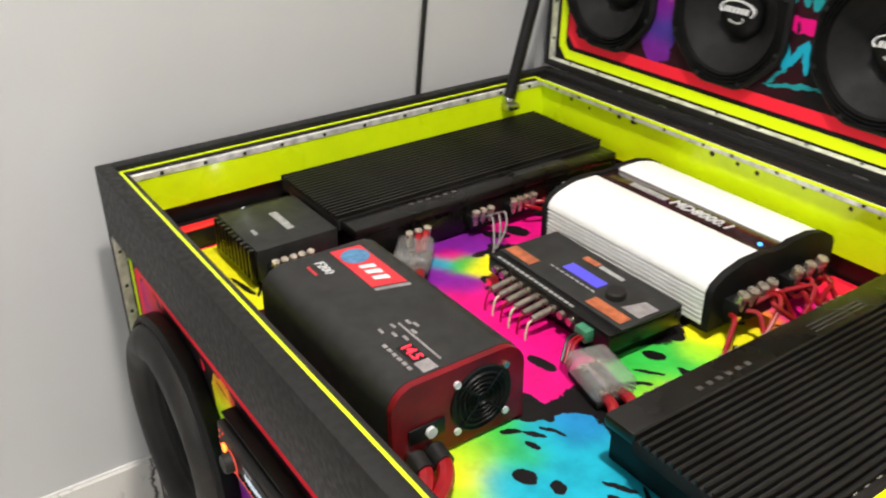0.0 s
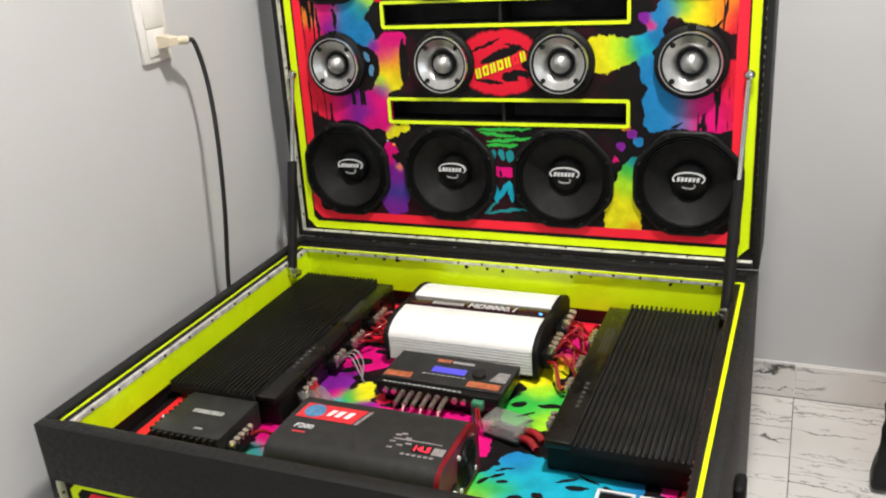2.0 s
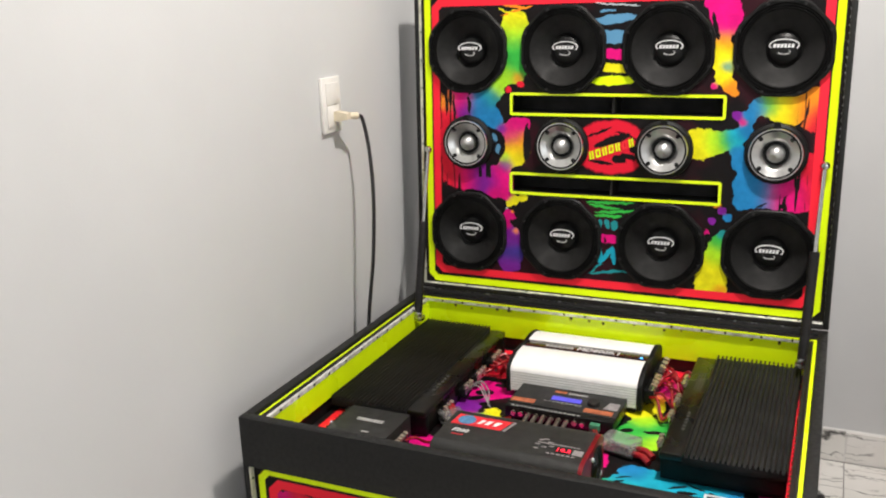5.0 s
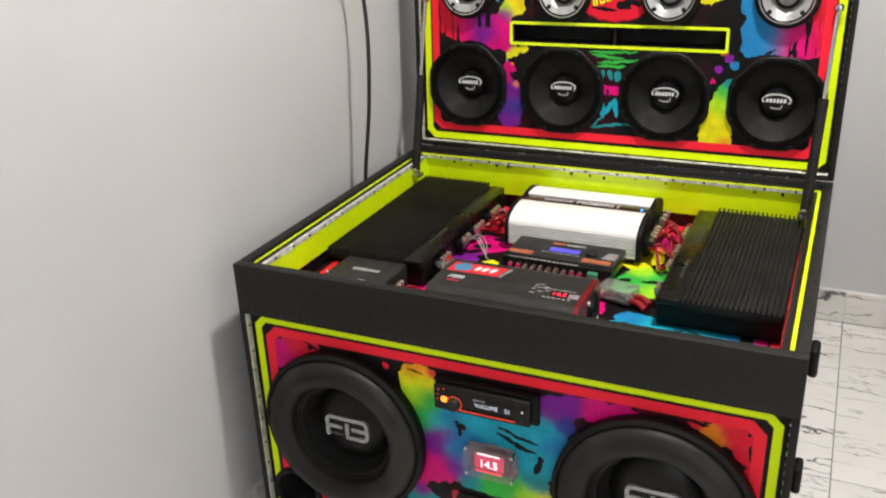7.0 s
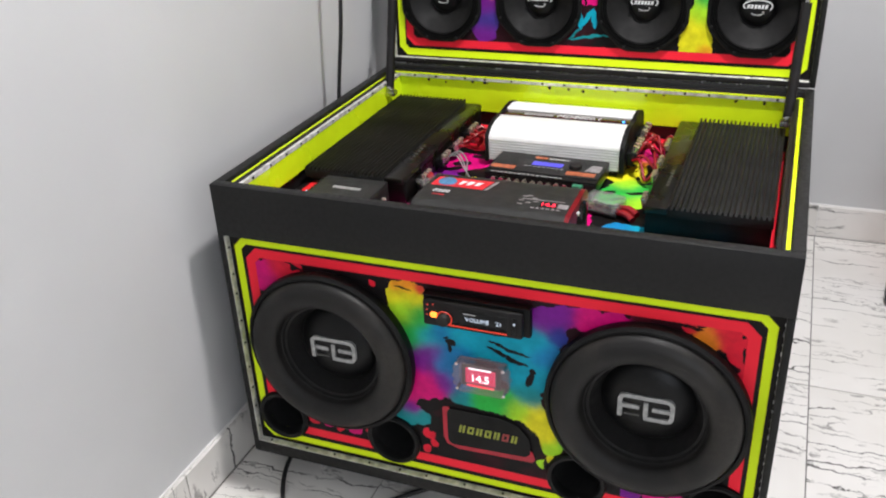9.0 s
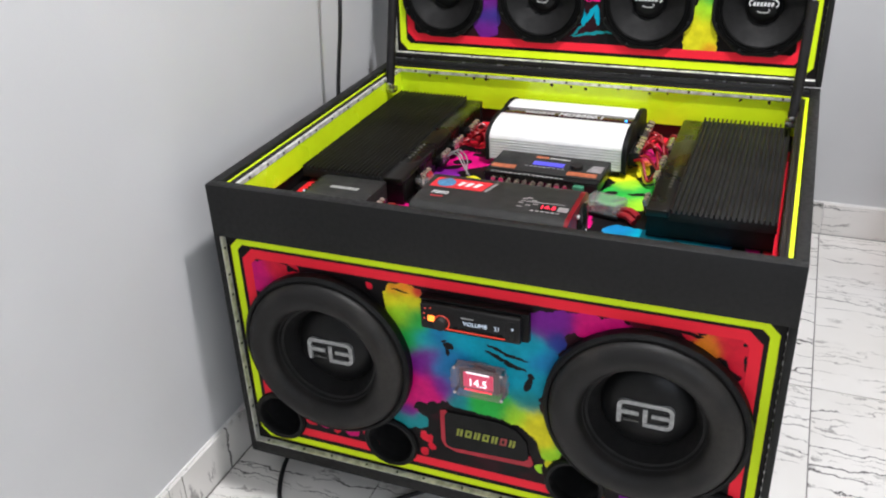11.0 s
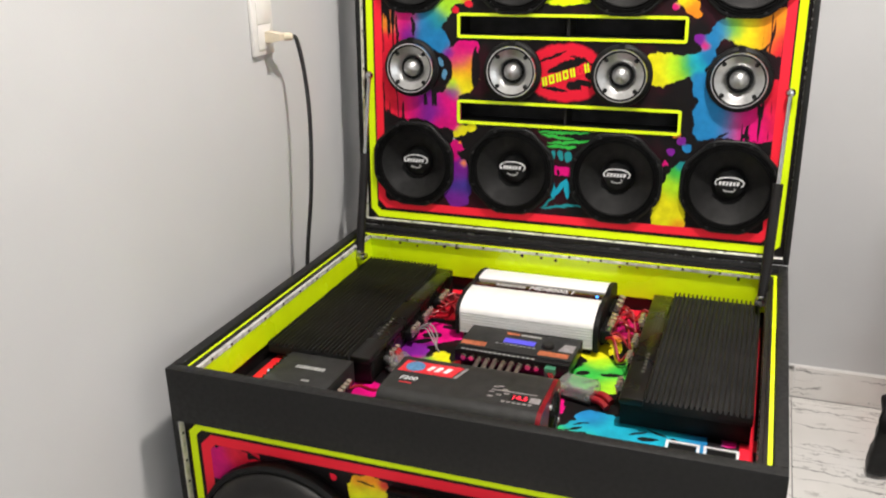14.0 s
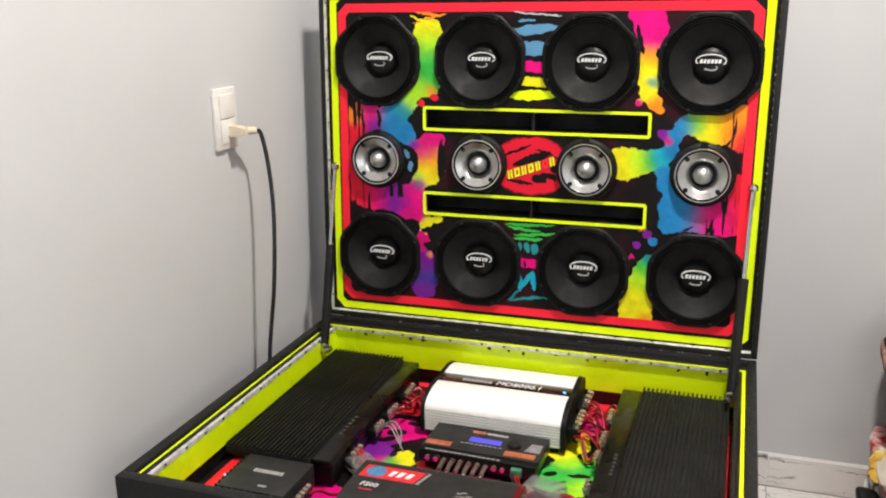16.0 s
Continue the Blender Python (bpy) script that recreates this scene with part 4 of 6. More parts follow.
LID_LINES = [(0.50, 0.255, 0.06, 0.0035, 3, "g"), (0.485, 0.244, 0.04, 0.0035, -4, "g"), (0.51, 0.233, 0.05, 0.004, 5, "g"), (0.495, 0.221, 0.035, 0.004, 0, "g"), (0.478, 0.200, 0.006, 0.012, -4, "t"), (0.494, 0.200, 0.006, 0.012, 6, "t"), (0.512, 0.200, 0.008, 0.012, -4, "t"), (0.50, 0.166, 0.045, 0.010, 0, "m"), (0.488, 0.163, 0.003, 0.008, 0, "k"), (0.478, 0.122, 0.0065, 0.024, 8, "c"), (0.494, 0.126, 0.006, 0.026, -32, "c"), (0.512, 0.124, 0.0065, 0.022, 8, "c"), (0.525, 0.138, 0.006, 0.008, 0, "c"), (0.50, 0.082, 0.05, 0.003, 6, "t"), (0.47, 0.092, 0.02, 0.003, 40, "t"), (0.728, 0.185, 0.008, 0.012, 0, "k")]
LID_STROKES = LID_BANDS + LID_SPLATS + LID_CUTS + LID_LINES
LID_STREAKS = ((0.058, 0.125, 0.26, 0.345), (0.06, 0.10, 0.42, 0.52), (0.15, 0.21, 0.30, 0.34), (0.875, 0.955, 0.25, 0.36), (0.90, 0.955, 0.42, 0.52))
LID_FRAMES = [(0.043, 0.957, 0.043, 0.733, 0.02, 0, "k"), (0.041, 0.959, 0.041, 0.735, 0.02, 0.019, "R"), (0.021, 0.979, 0.017, 0.762, 0.02, 0.0165, "Y")]
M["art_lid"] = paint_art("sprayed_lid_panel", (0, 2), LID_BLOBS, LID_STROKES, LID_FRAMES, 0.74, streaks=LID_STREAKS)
lid_holes = [circle(x, z, 0.088, 28) for x in MID_X for z in MID_Z] + [rect(SX0 + 0.004, SX1 - 0.004, a + 0.004, b - 0.004) for a, b in SLOTS]
lid_panel = part("lid_baffle", sheet(rect(0.012, W - 0.012, 0.012, LH - 0.012), lid_holes, PANEL, PANEL + 0.016), "art_lid", case, "neon rainbow sprayed lid panel with black splashes", LID)
strip_trim("edge_trim", 0.012, 0.0135, 0.003, PANEL - 0.001, 0.013, LH - 0.013, 11, "z", ("x", 1), case, LID)
staple_row((W - 0.0125, 0.006, 0.03), (W - 0.0125, 0.006, LH - 0.03), 44, case, LID)
strip_trim("edge_trim", 0.0135, W - 0.0135, 0.003, PANEL - 0.001, 0.012, 0.0135, 12, "x", ("z", 1), case, LID)
for a, b in SLOTS:
    s = part("slot_frame", band(round_rect(SX0, SX1, a, b, 0.006, 3), round_rect(SX0 + 0.0065, SX1 - 0.0065, a + 0.0065, b - 0.0065, 0.002, 3), PANEL - 0.003, PANEL + 0.001), "yellow", case, "neon yellow frame round a dark horn slot", LID)
    # near-black sheet stands in for the unlit depth of the slot
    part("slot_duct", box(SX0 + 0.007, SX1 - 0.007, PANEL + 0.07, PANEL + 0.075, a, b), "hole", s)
    part("slot_divider", box(0.497, 0.503, PANEL + 0.004, PANEL + 0.07, a + 0.0076, b - 0.0076), "matt_black", s)
    part("slot_floor", box(SX0 + 0.004, SX1 - 0.004, PANEL + 0.0015, PANEL + 0.07, a + 0.0042, a + 0.0075), "matt_black", s)
    part("slot_roof", box(SX0 + 0.004, SX1 - 0.004, PANEL + 0.0015, PANEL + 0.07, b - 0.0075, b - 0.0042), "matt_black", s)
# slanted yellow mark on the red patch
for k in range(7):
    mark("red" if k == 5 else "yellow", k, -0.0075, -0.0095, 0.0145, 0.019, -0.0003, lid_panel, pose(0.452 + 0.0155 * k, PANEL - 0.0012, 0.366 + 0.0054 * k, 0, -19))

# gas struts between tray and lid
for x, xl in ((0.047, 0.03), (0.953, 0.964)):
    foot, head = Vector((x, 0.685, TOP - 0.03)), LID @ Vector((xl, PANEL - 0.012, 0.365))
    mid = foot.lerp(head, 0.56)
    s = part("gas_strut", rod(foot, mid, 0.0105, 16), "matt_black", case, "black gas strut with steel rod")
    part("strut_rod", rod(mid, head, 0.0045, 12), "chrome", s)
    part("ball_foot", lathe([(0, -0.012), (0.009, -0.008), (0.012, 0), (0.009, 0.008), (0, 0.012)], 16, tuple(foot)), "steel", s)
    part("ball_head", lathe([(0, -0.01), (0.007, -0.007), (0.01, 0), (0.007, 0.007), (0, 0.01)], 16, tuple(head)), "steel", s)
    part("bracket", box(x - 0.014, x + 0.014, 0.675, 0.70, TOP - 0.045, TOP - 0.034, 0.002), "steel", s)


# ---- drivers ----
def woofer(at):
    t = thing("woofer", at, "large black bass woofer with thick rubber surround, in the front panel", "woofer", "woofers")
    part("basket", lathe([(0.15, 0.012), (SUB_R, 0.0), (SUB_R + 0.002, -0.004), (SUB_R + 0.002, -0.021), (SUB_R - 0.003, -0.026), (SUB_R - 0.007, -0.026), (SUB_R - 0.0085, -0.02)], 64), "frame_black", t)
    roll = [(SUB_R - 0.0085, -0.02)] + [(0.1315 + 0.027 * math.cos(a), -0.022 - 0.022 * math.sin(a)) for a in [math.pi * k / 16 for k in range(17)]] + [(0.102, -0.017)]
    part("surround", lathe(roll, 72), "rubber", t, "thick black rubber roll surround")
    part("cone", lathe([(0.106, -0.019), (0.101, -0.0165), (0.0985, -0.011), (0.0945, -0.0095), (0.0925, -0.004), (0.078, 0.026)], 64), "cone", t)
    part("dust_cap", lathe([(0.081, 0.026), (0.0785, 0.021), (0.07, 0.013), (0.052, 0.005), (0.028, 0.0005), (0, -0.001)], 56), "cap", t)
    turn = lambda cx, cz, a0, a1: [(cx + 0.0095 * math.cos(radians(a0 + (a1 - a0) * k / 6)), cz + 0.0095 * math.sin(radians(a0 + (a1 - a0) * k / 6))) for k in range(7)]
    loop = [(-0.003, -0.0203)] + turn(0.0338, -0.0108, -90, 0) + turn(0.0338, 0.0108, 0, 90) + turn(-0.0338, 0.0108, 90, 180) + [(-0.0433, -0.023)]
    e = part("emblem", ribbon(loop, 0.0075, -0.0022, 0.0085), "grey_print", t, "raised silver grey emblem")
    for x0, x1, z0, z1 in ((-0.0395, -0.0105, -0.0042, 0.0034), (-0.004, 0.004, -0.0165, 0.0115), (0.0105, 0.0395, -0.0042, 0.0034)):
        part("emblem_bar", box(x0, x1, -0.0024, 0.0045, z0, z1, 0.0006), "grey_print", e)
    part("emblem_line", box(-0.036, -0.010, -0.0016, 0.0045, -0.0185, -0.0145), "dark_print", e)
    return t


w0 = woofer(pose(SUB_X[0], 0.016, SUB_Z))
copy_thing(w0, pose(SUB_X[1], 0.016, SUB_Z))


def octo(a):
    """Radius factor of an eight-sided frame with rounded corners."""
    b = (a + math.pi / 8) % (math.pi / 4) - math.pi / 8
    return min(1 / math.cos(b), 1.04)


def mid_driver(at):
    t = thing("mid_speaker", at, "black eight-inch mid-range speaker with a pale oval emblem, in the lid", "speaker", "mid-range speakers")
    part("basket", lathe([(0.0965, 0.0), (MID_R, -0.0005), (MID_R, -0.0065), (MID_R - 0.003, -0.009), (0.0955, -0.009), (0.094, -0.006)], 64, shape=octo), "frame_black", t)
    ripple = [(0.1, -0.0065)] + [(0.097 - 0.0026 * k, -0.0075 - (0.004 if k % 2 else 0.0)) for k in range(6)] + [(0.081, -0.006)]
    part("surround", lathe(ripple, 56), "cloth", t)
    part("cone", lathe([(0.083, -0.006), (0.08, -0.004), (0.06, 0.012), (0.036, 0.029)], 56), "cone", t)
    part("dust_cap", lathe([(0.0385, 0.0285), (0.037, 0.0245), (0.03, 0.017), (0.017, 0.0125), (0, 0.011)], 40), "cap", t)
    oval = [(0.0295 * math.cos(radians(q)), 0.006 + 0.0125 * math.sin(radians(q))) for q in range(-32, 214, 6)]
    e = part("emblem", ribbon(oval, 0.0021, 0.0098, 0.0165), "white_print", t, "pale oval emblem")
    for k in range(6):
        x = -0.0225 + 0.0073 * k
        part("emblem_bar", prism([(x, 0.001), (x + 0.0052, 0.001), (x + 0.0068, 0.0088), (x + 0.0016, 0.0088)], 0.0098, 0.0135), "white_print", e)
    swoosh = [(0.010, -0.0045), (0.013, -0.0075), (0.010, -0.0115), (0.002, -0.0128), (-0.007, -0.0118), (-0.012, -0.0095)]
    part("emblem_tail", ribbon(swoosh, 0.0026, 0.0100, 0.0145), "grey_print", e)
    for k in range(8):
        a = math.pi / 8 + k * math.pi / 4
        part("bolt", rod((0.0985 * math.cos(a), -0.0085, 0.0985 * math.sin(a)), (0.0985 * math.cos(a), -0.0108, 0.0985 * math.sin(a)), 0.0032, 8), "screw", t)
    return t


m0 = None
for z in MID_Z:
    for x in MID_X:
        at = LID @ pose(x, PANEL - 0.001, z)
        m0 = copy_thing(m0, at) if m0 else mid_driver(at)


def tweeter(at):
    t = thing("tweeter", at, "silver bullet horn tweeter with black base, in the lid", "tweeter", "tweeters")
    part("base", lathe([(0.0, 0.0), (0.065, 0.0), (0.067, -0.003), (0.066, -0.010), (0.060, -0.014), (0.0575, -0.0135)], 48), "frame_black", t)
    part("rim", lathe([(0.0575, -0.010), (0.0575, -0.018), (0.056, -0.021), (0.0535, -0.021), (0.0525, -0.018), (0.0505, -0.0175)], 56), "chrome", t, "polished chrome rim")
    part("gap_ring", lathe([(0.0535, -0.0195), (0.0515, -0.0185), (0.0495, -0.0182)], 48), "frame_black", t)
    part("horn", lathe([(0.0505, -0.0165), (0.047, -0.0145), (0.038, -0.0115), (0.031, -0.007), (0.0262, 0.001), (0.025, 0.006)], 56), "horn", t)
    # near-black disc painted as the shade deep inside the horn
    part("throat", lathe([(0.0, 0.0055), (0.026, 0.0055)], 24), "hole", t)
    part("bullet", lathe([(0.0195, 0.005), (0.0195, -0.005), (0.0178, -0.012), (0.0125, -0.0185), (0.0055, -0.0235), (0, -0.0248)], 32), "horn", t, "polished pointed bullet")
    part("lug", prism([(-0.008, 0.058), (0.008, 0.058), (0.006, 0.069), (-0.006, 0.069)], -0.016, -0.002), "frame_black", t)
    for k in range(4):
        a = math.pi / 4 + k * math.pi / 2
        part("bolt", rod((0.0455 * math.cos(a), -0.0125, 0.0455 * math.sin(a)), (0.0455 * math.cos(a), -0.0165, 0.0455 * math.sin(a)), 0.005, 10), "hole", t)
    return t


t0 = None
for x in MID_X:
    at = LID @ pose(x, PANEL - 0.0005, TW_Z)
    t0 = copy_thing(t0, at) if t0 else tweeter(at)


# ---- front panel instruments ----
M["led_dim"] = glow("dim_red_key_light", rgb(1.0, 0.06, 0.02), 0.7)
radio = thing("car_radio", (0.405, 0.0155, 0.452), "black car radio with orange keys, display reading VOLUME 21", "car radio")
part("sleeve", box(0, 0.192, -0.012, 0, 0, 0.056, 0.003), "frame_black", radio)
part("faceplate", box(0.003, 0.181, -0.026, -0.0125, 0.003, 0.053, 0.004), "matt_black", radio)
part("top_shade", box(0.0, 0.192, -0.018, -0.0005, 0.0565, 0.0595, 0.001), "frame_black", radio)
part("knob", lathe([(0, -0.012), (0.010, -0.012), (0.0115, -0.009), (0.0115, 0)], 28, (0.043, -0.026, 0.022)), "rubber", radio)
part("knob_ring", lathe([(0.0125, -0.001), (0.0135, -0.0025), (0.0145, -0.001)], 32, (0.043, -0.026, 0.022)), "led_dim", radio, "dim orange lit ring")
part("lit_key", box(0.018, 0.030, -0.028, -0.0255, 0.022, 0.032, 0.003), "led_orange", radio, "orange lit key")
for x, z in ((0.012, 0.044), (0.010, 0.034), (0.010, 0.024), (0.022, 0.046)):
    part("key_lamp", box(x, x + 0.0025, -0.0275, -0.0255, z, z + 0.0018), "led_dim", radio)
part("display", box(0.072, 0.155, -0.0272, -0.0255, 0.02, 0.044, 0.001), "cap", radio)
part("display_text", moved(lettering("VOLUME    21", 0.0108), pose(0.114, -0.0278, 0.028, 90)), "led_ice", radio)
part("display_line", box(0.078, 0.10, -0.0276, -0.027, 0.037, 0.039), "grey_print", radio)
part("key_lamp_line", box(0.052, 0.155, -0.0275, -0.0255, 0.0095, 0.0112), "led_dim", radio, "thin red lit line")
for k in range(6):
    part("preset_key", box(0.06 + 0.016 * k, 0.071 + 0.016 * k, -0.0278, -0.0255, 0.0125, 0.0165, 0.0005), "frame_black", radio)
part("socket", box(0.163, 0.172, -0.0275, -0.0255, 0.008, 0.045, 0.001), "cap", radio)
part("lamp_dot", lathe([(0, -0.0285), (0.0022, -0.028), (0.0022, -0.026)], 10, (0.168, 0, 0.033)), "led_ice", radio)

meter = thing("voltmeter", (0.508, 0.0155, 0.356), "clear plastic voltmeter with red lit digits reading 14.5", "voltmeter")
part("back_plate", box(-0.046, 0.046, -0.006, 0, -0.03, 0.03, 0.003), "clear", meter)
part("housing", prism([(-0.052, -0.018), (-0.044, -0.022), (-0.042, -0.033), (0.042, -0.033), (0.044, -0.022), (0.052, -0.018), (0.049, -0.008), (0.054, 0), (0.049, 0.008), (0.052, 0.018), (0.044, 0.022), (0.042, 0.033), (-0.042, 0.033), (-0.044, 0.022), (-0.052, 0.018), (-0.049, 0.008), (-0.054, 0), (-0.049, -0.008)], -0.022, -0.006), "clear", meter, "clear moulded plastic housing")
part("circuit_board", box(-0.036, 0.036, -0.0145, -0.0125, -0.022, 0.022), "dark_print", meter)
part("digit_field", box(-0.028, 0.026, -0.0185, -0.0148, -0.013, 0.016), "led_pink", meter, "red lit display field")
part("digits", moved(lettering("14.5", 0.021), pose(0.0, -0.0232, 0.001, 90)), "led_white", meter)
part("scale_line", box(-0.026, 0.024, -0.0195, -0.0186, -0.019, -0.0165), "led_red", meter)
for x, z in ((-0.043, 0.026), (0.043, 0.026), (-0.043, -0.026), (0.043, -0.026)):
    part("screw", rod((x, -0.0235, z), (x, -0.005, z), 0.003, 10), "steel", meter)
part("top_line", box(-0.022, 0.02, -0.0196, -0.0186, 0.0165, 0.0195), "led_white", meter, "pale lit line over the digits")
part("top_clip", box(-0.012, 0.014, -0.016, -0.004, 0.033, 0.0355, 0.001), "clear", meter)

# ---- equipment in the tray ----
TF = TRAY + 0.0008
M["glint"] = glow("added_lamp_glow", rgb(0.8, 0.85, 1.0), 0.8)


def heatsink_amp(at, length, width, mirror, name_label):
    """Long black amplifier: fins along y over most of its top, a smooth control strip along one side."""
    t = thing("amplifier", at, name_label, "amplifier", "long black amplifiers")
    s = -1 if mirror else 1
    wide = width - 0.042
    z1 = 0.068

    def bx(x0, x1, *r, **k):
        return box(min(s * x0, s * x1), max(s * x0, s * x1), *r, **k)
    part("housing", bx(0.004, width - 0.004, 0.03, length - 0.012, 0.004, 0.046, bevel=0.002), "amp_black", t)
    # plate coloured near-black to paint shade into the grooves between fins
    part("top_plate", bx(0.0, wide, 0.002, length - 0.002, 0.044, 0.0607, bevel=0.001), "hole", t)
    n = 20
    fin = finish(box(-0.0017, 0.0017, 0.0, length, 0.0600, z1, 0.0006, segments=1), "fin", "amp_fin")
    for k in range(n):
        o = new("fin", fin)
        o.parent = t
        o.matrix_basis = pose(s * (0.003 + (wide - 0.006) * k / (n - 1)), 0, 0)
    part("control_strip", bx(wide, width, 0.006, length - 0.006, 0.0465, 0.061, bevel=0.004), "amp_black", t, "glossy black control strip with faint print")
    for k in range(3):
        part("print", bx(wide + 0.010 + 0.006 * k, wide + 0.0115 + 0.006 * k, length * 0.60, length * 0.8, 0.061, 0.0613), "dark_print", t)
    for k in range(6):
        y = length * (0.22 + 0.03 * k)
        part("print", bx(wide + 0.012, wide + 0.018, y, y + 0.007, 0.061, 0.0613), "dark_print", t)
    part("end_plate", bx(0.002, width - 0.002, 0.016, 0.03, 0.002, 0.046, bevel=0.002), "frame_black", t)
    part("end_plate", bx(0.002, width - 0.002, length - 0.012, length - 0.004, 0.002, 0.046, bevel=0.002), "frame_black", t)
    for y, w in ((0.075, 0.045), (0.19, 0.04), (0.26, 0.05), (0.36, 0.055)):
        b = part("terminal_block", bx(width - 0.004, width + 0.012, y, y + w, 0.012, 0.032, bevel=0.001), "frame_black", t)
        k = 3 if w < 0.05 else 4
        for j in range(k):
            yy = y + w * (j + 0.5) / k
            part("terminal", rod((s * (width + 0.008), yy, 0.02), (s * (width + 0.013), yy, 0.041), 0.0055, 12), "terminal", b)
    for y0 in (0.035, length - 0.04):
        part("foot", bx(0.008, width - 0.008, y0, y0 + 0.02, 0.0, 0.004), "frame_black", t)
    return t


heatsink_amp((0.048, 0.250, TF), 0.492, 0.216, False, "long black finned amplifier beside the yellow side wall")
heatsink_amp((0.953, 0.254, TF), 0.482, 0.221, True, "long black finned amplifier with dusty brown sheen")

# white two-part amplifier
wa = thing("white_amplifier", (0.352, 0.512, TF + 0.011), "white finned power amplifier with a dark name strip", "amplifier")
AW = 0.292


def fin_block(y0, sign):
    prof = [(0.0, 0.004), (0.0, 0.05), (0.003, 0.0575), (0.010, 0.064), (0.022, 0.0695), (0.036, 0.0735), (0.052, 0.0765), (0.088, 0.0765), (0.092, 0.0745), (0.092, 0.004)]
    pts = []
    for k, (u, v) in enumerate(prof):
        if k == 1:
            for j in range(7):
                z = 0.008 + 0.006 * j
                pts += [(0.0, z), (0.003, z + 0.0014), (0.003, z + 0.0032), (0.0, z + 0.0042)]
        pts.append((u, v))
    return prism([(y0 + sign * u, v) for u, v in pts], 0.004, AW - 0.004, "yz")


part("heatsink", fin_block(0.0, 1), "amp_white", wa, "white ribbed heatsink half")
part("heatsink", fin_block(0.227, -1), "amp_white", wa, "white ribbed heatsink half")
part("mounting_foot", box(0.01, AW - 0.01, 0.01, 0.217, -0.011, 0.004), "frame_black", wa)
st = part("name_strip", box(0.004, AW - 0.004, 0.0925, 0.1345, 0.004, 0.0735, 0.001), "badge", wa, "dark red-black name strip")
part("model_text", moved(lettering("MD8000.1", 0.0235, shear=0.2), pose(AW * 0.60, 0.114, 0.0742)), "white_print", st)
for k in range(7):
    part("maker_bar", box(0.052 + 0.0095 * k, 0.060 + 0.0095 * k, 0.108, 0.119, 0.0735, 0.0742), "grey_print", st)
part("power_lamp", lathe([(0, 0.076), (0.003, 0.0755), (0.003, 0.0735)], 10, (AW - 0.018, 0.108, 0), axis="z"), "led_blue", st, "blue power lamp")
for x0, x1 in ((-0.004, 0.004), (AW - 0.004, AW + 0.006)):
    part("end_cap", prism([(-0.003, 0.0), (-0.003, 0.051), (0.002, 0.0605), (0.02, 0.0715), (0.05, 0.079), (0.09, 0.079), (0.1, 0.076), (0.127, 0.076), (0.137, 0.079), (0.177, 0.079), (0.207, 0.0715), (0.225, 0.0605), (0.230, 0.051), (0.230, 0.0)], x0, x1, "yz"), "frame_black", wa, "black moulded end cap")
for y, n in ((0.02, 4), (0.12, 3)):
    b = part("terminal_block", box(AW + 0.006, AW + 0.026, y, y + 0.07, 0.01, 0.04, 0.002), "frame_black", wa)
    for j in range(n):
        yy = y + 0.07 * (j + 0.5) / n
        part("terminal", rod((AW + 0.018, yy, 0.026), (AW + 0.026, yy, 0.052), 0.0072, 12), "terminal", b)
b = part("terminal_block", box(-0.022, -0.004, 0.05, 0.12, 0.01, 0.035, 0.002), "frame_black", wa)
for j in range(4):
    part("terminal", rod((-0.014, 0.0625 + 0.016 * j, 0.022), (-0.018, 0.0625 + 0.016 * j, 0.040), 0.005, 12), "brass", b)

# sound processor
M["plug_metal"] = plain("dull_plug_metal", (0.30, 0.26, 0.22), 0.35, metal=0.8, vary=0.25, scale=120)
dsp = thing("sound_processor", pose(0.389, 0.384, TF + 0.008, 0, 0, -1.5), "black sound processor with blue lit display, knob and orange print", "processor")
part("feet_plate", box(0.01, 0.222, 0.01, 0.108, -0.008, 0.008), "frame_black", dsp)
part("housing", box(0, 0.232, 0.0, 0.115, 0.008, 0.03, 0.002), "amp_black", dsp)
part("top_cover", box(0.0, 0.232, 0.018, 0.115, 0.0305, 0.035, 0.0018), "amp_case", dsp)
part("ledge", box(0.0, 0.232, 0.0, 0.0175, 0.0302, 0.033, 0.001), "frame_black", dsp)
part("display", box(0.083, 0.147, 0.056, 0.074, 0.035, 0.036), "lcd_blue", dsp, "blue lit display")
part("knob", lathe([(0.013, 0.0), (0.013, 0.007), (0.0115, 0.009), (0, 0.0095)], 28, (0.174, 0.062, 0.035), axis="z"), "rubber", dsp)
part("silver_patch", prism([(0.196, 0.05), (0.226, 0.05), (0.226, 0.082), (0.204, 0.082)], 0.0352, 0.0356, "xy"), "wire_grey", dsp)
part("print", box(0.004, 0.055, 0.024, 0.042, 0.0352, 0.0356), "orange", dsp)
part("print", box(0.162, 0.222, 0.024, 0.042, 0.0352, 0.0356), "orange", dsp)
part("print", box(0.08, 0.106, 0.091, 0.101, 0.0352, 0.0356), "orange", dsp)
part("print", box(0.11, 0.152, 0.092, 0.099, 0.0352, 0.0356), "grey_print", dsp)
for k in range(9):
    part("print", box(0.07 + 0.0095 * k, 0.0765 + 0.0095 * k, 0.046, 0.0485, 0.0352, 0.0356), "grey_print", dsp)
for k in range(16):
    part("print", box(0.012 + 0.0095 * k, 0.019 + 0.0095 * k, 0.005, 0.0085, 0.033, 0.0334), "grey_print", dsp)
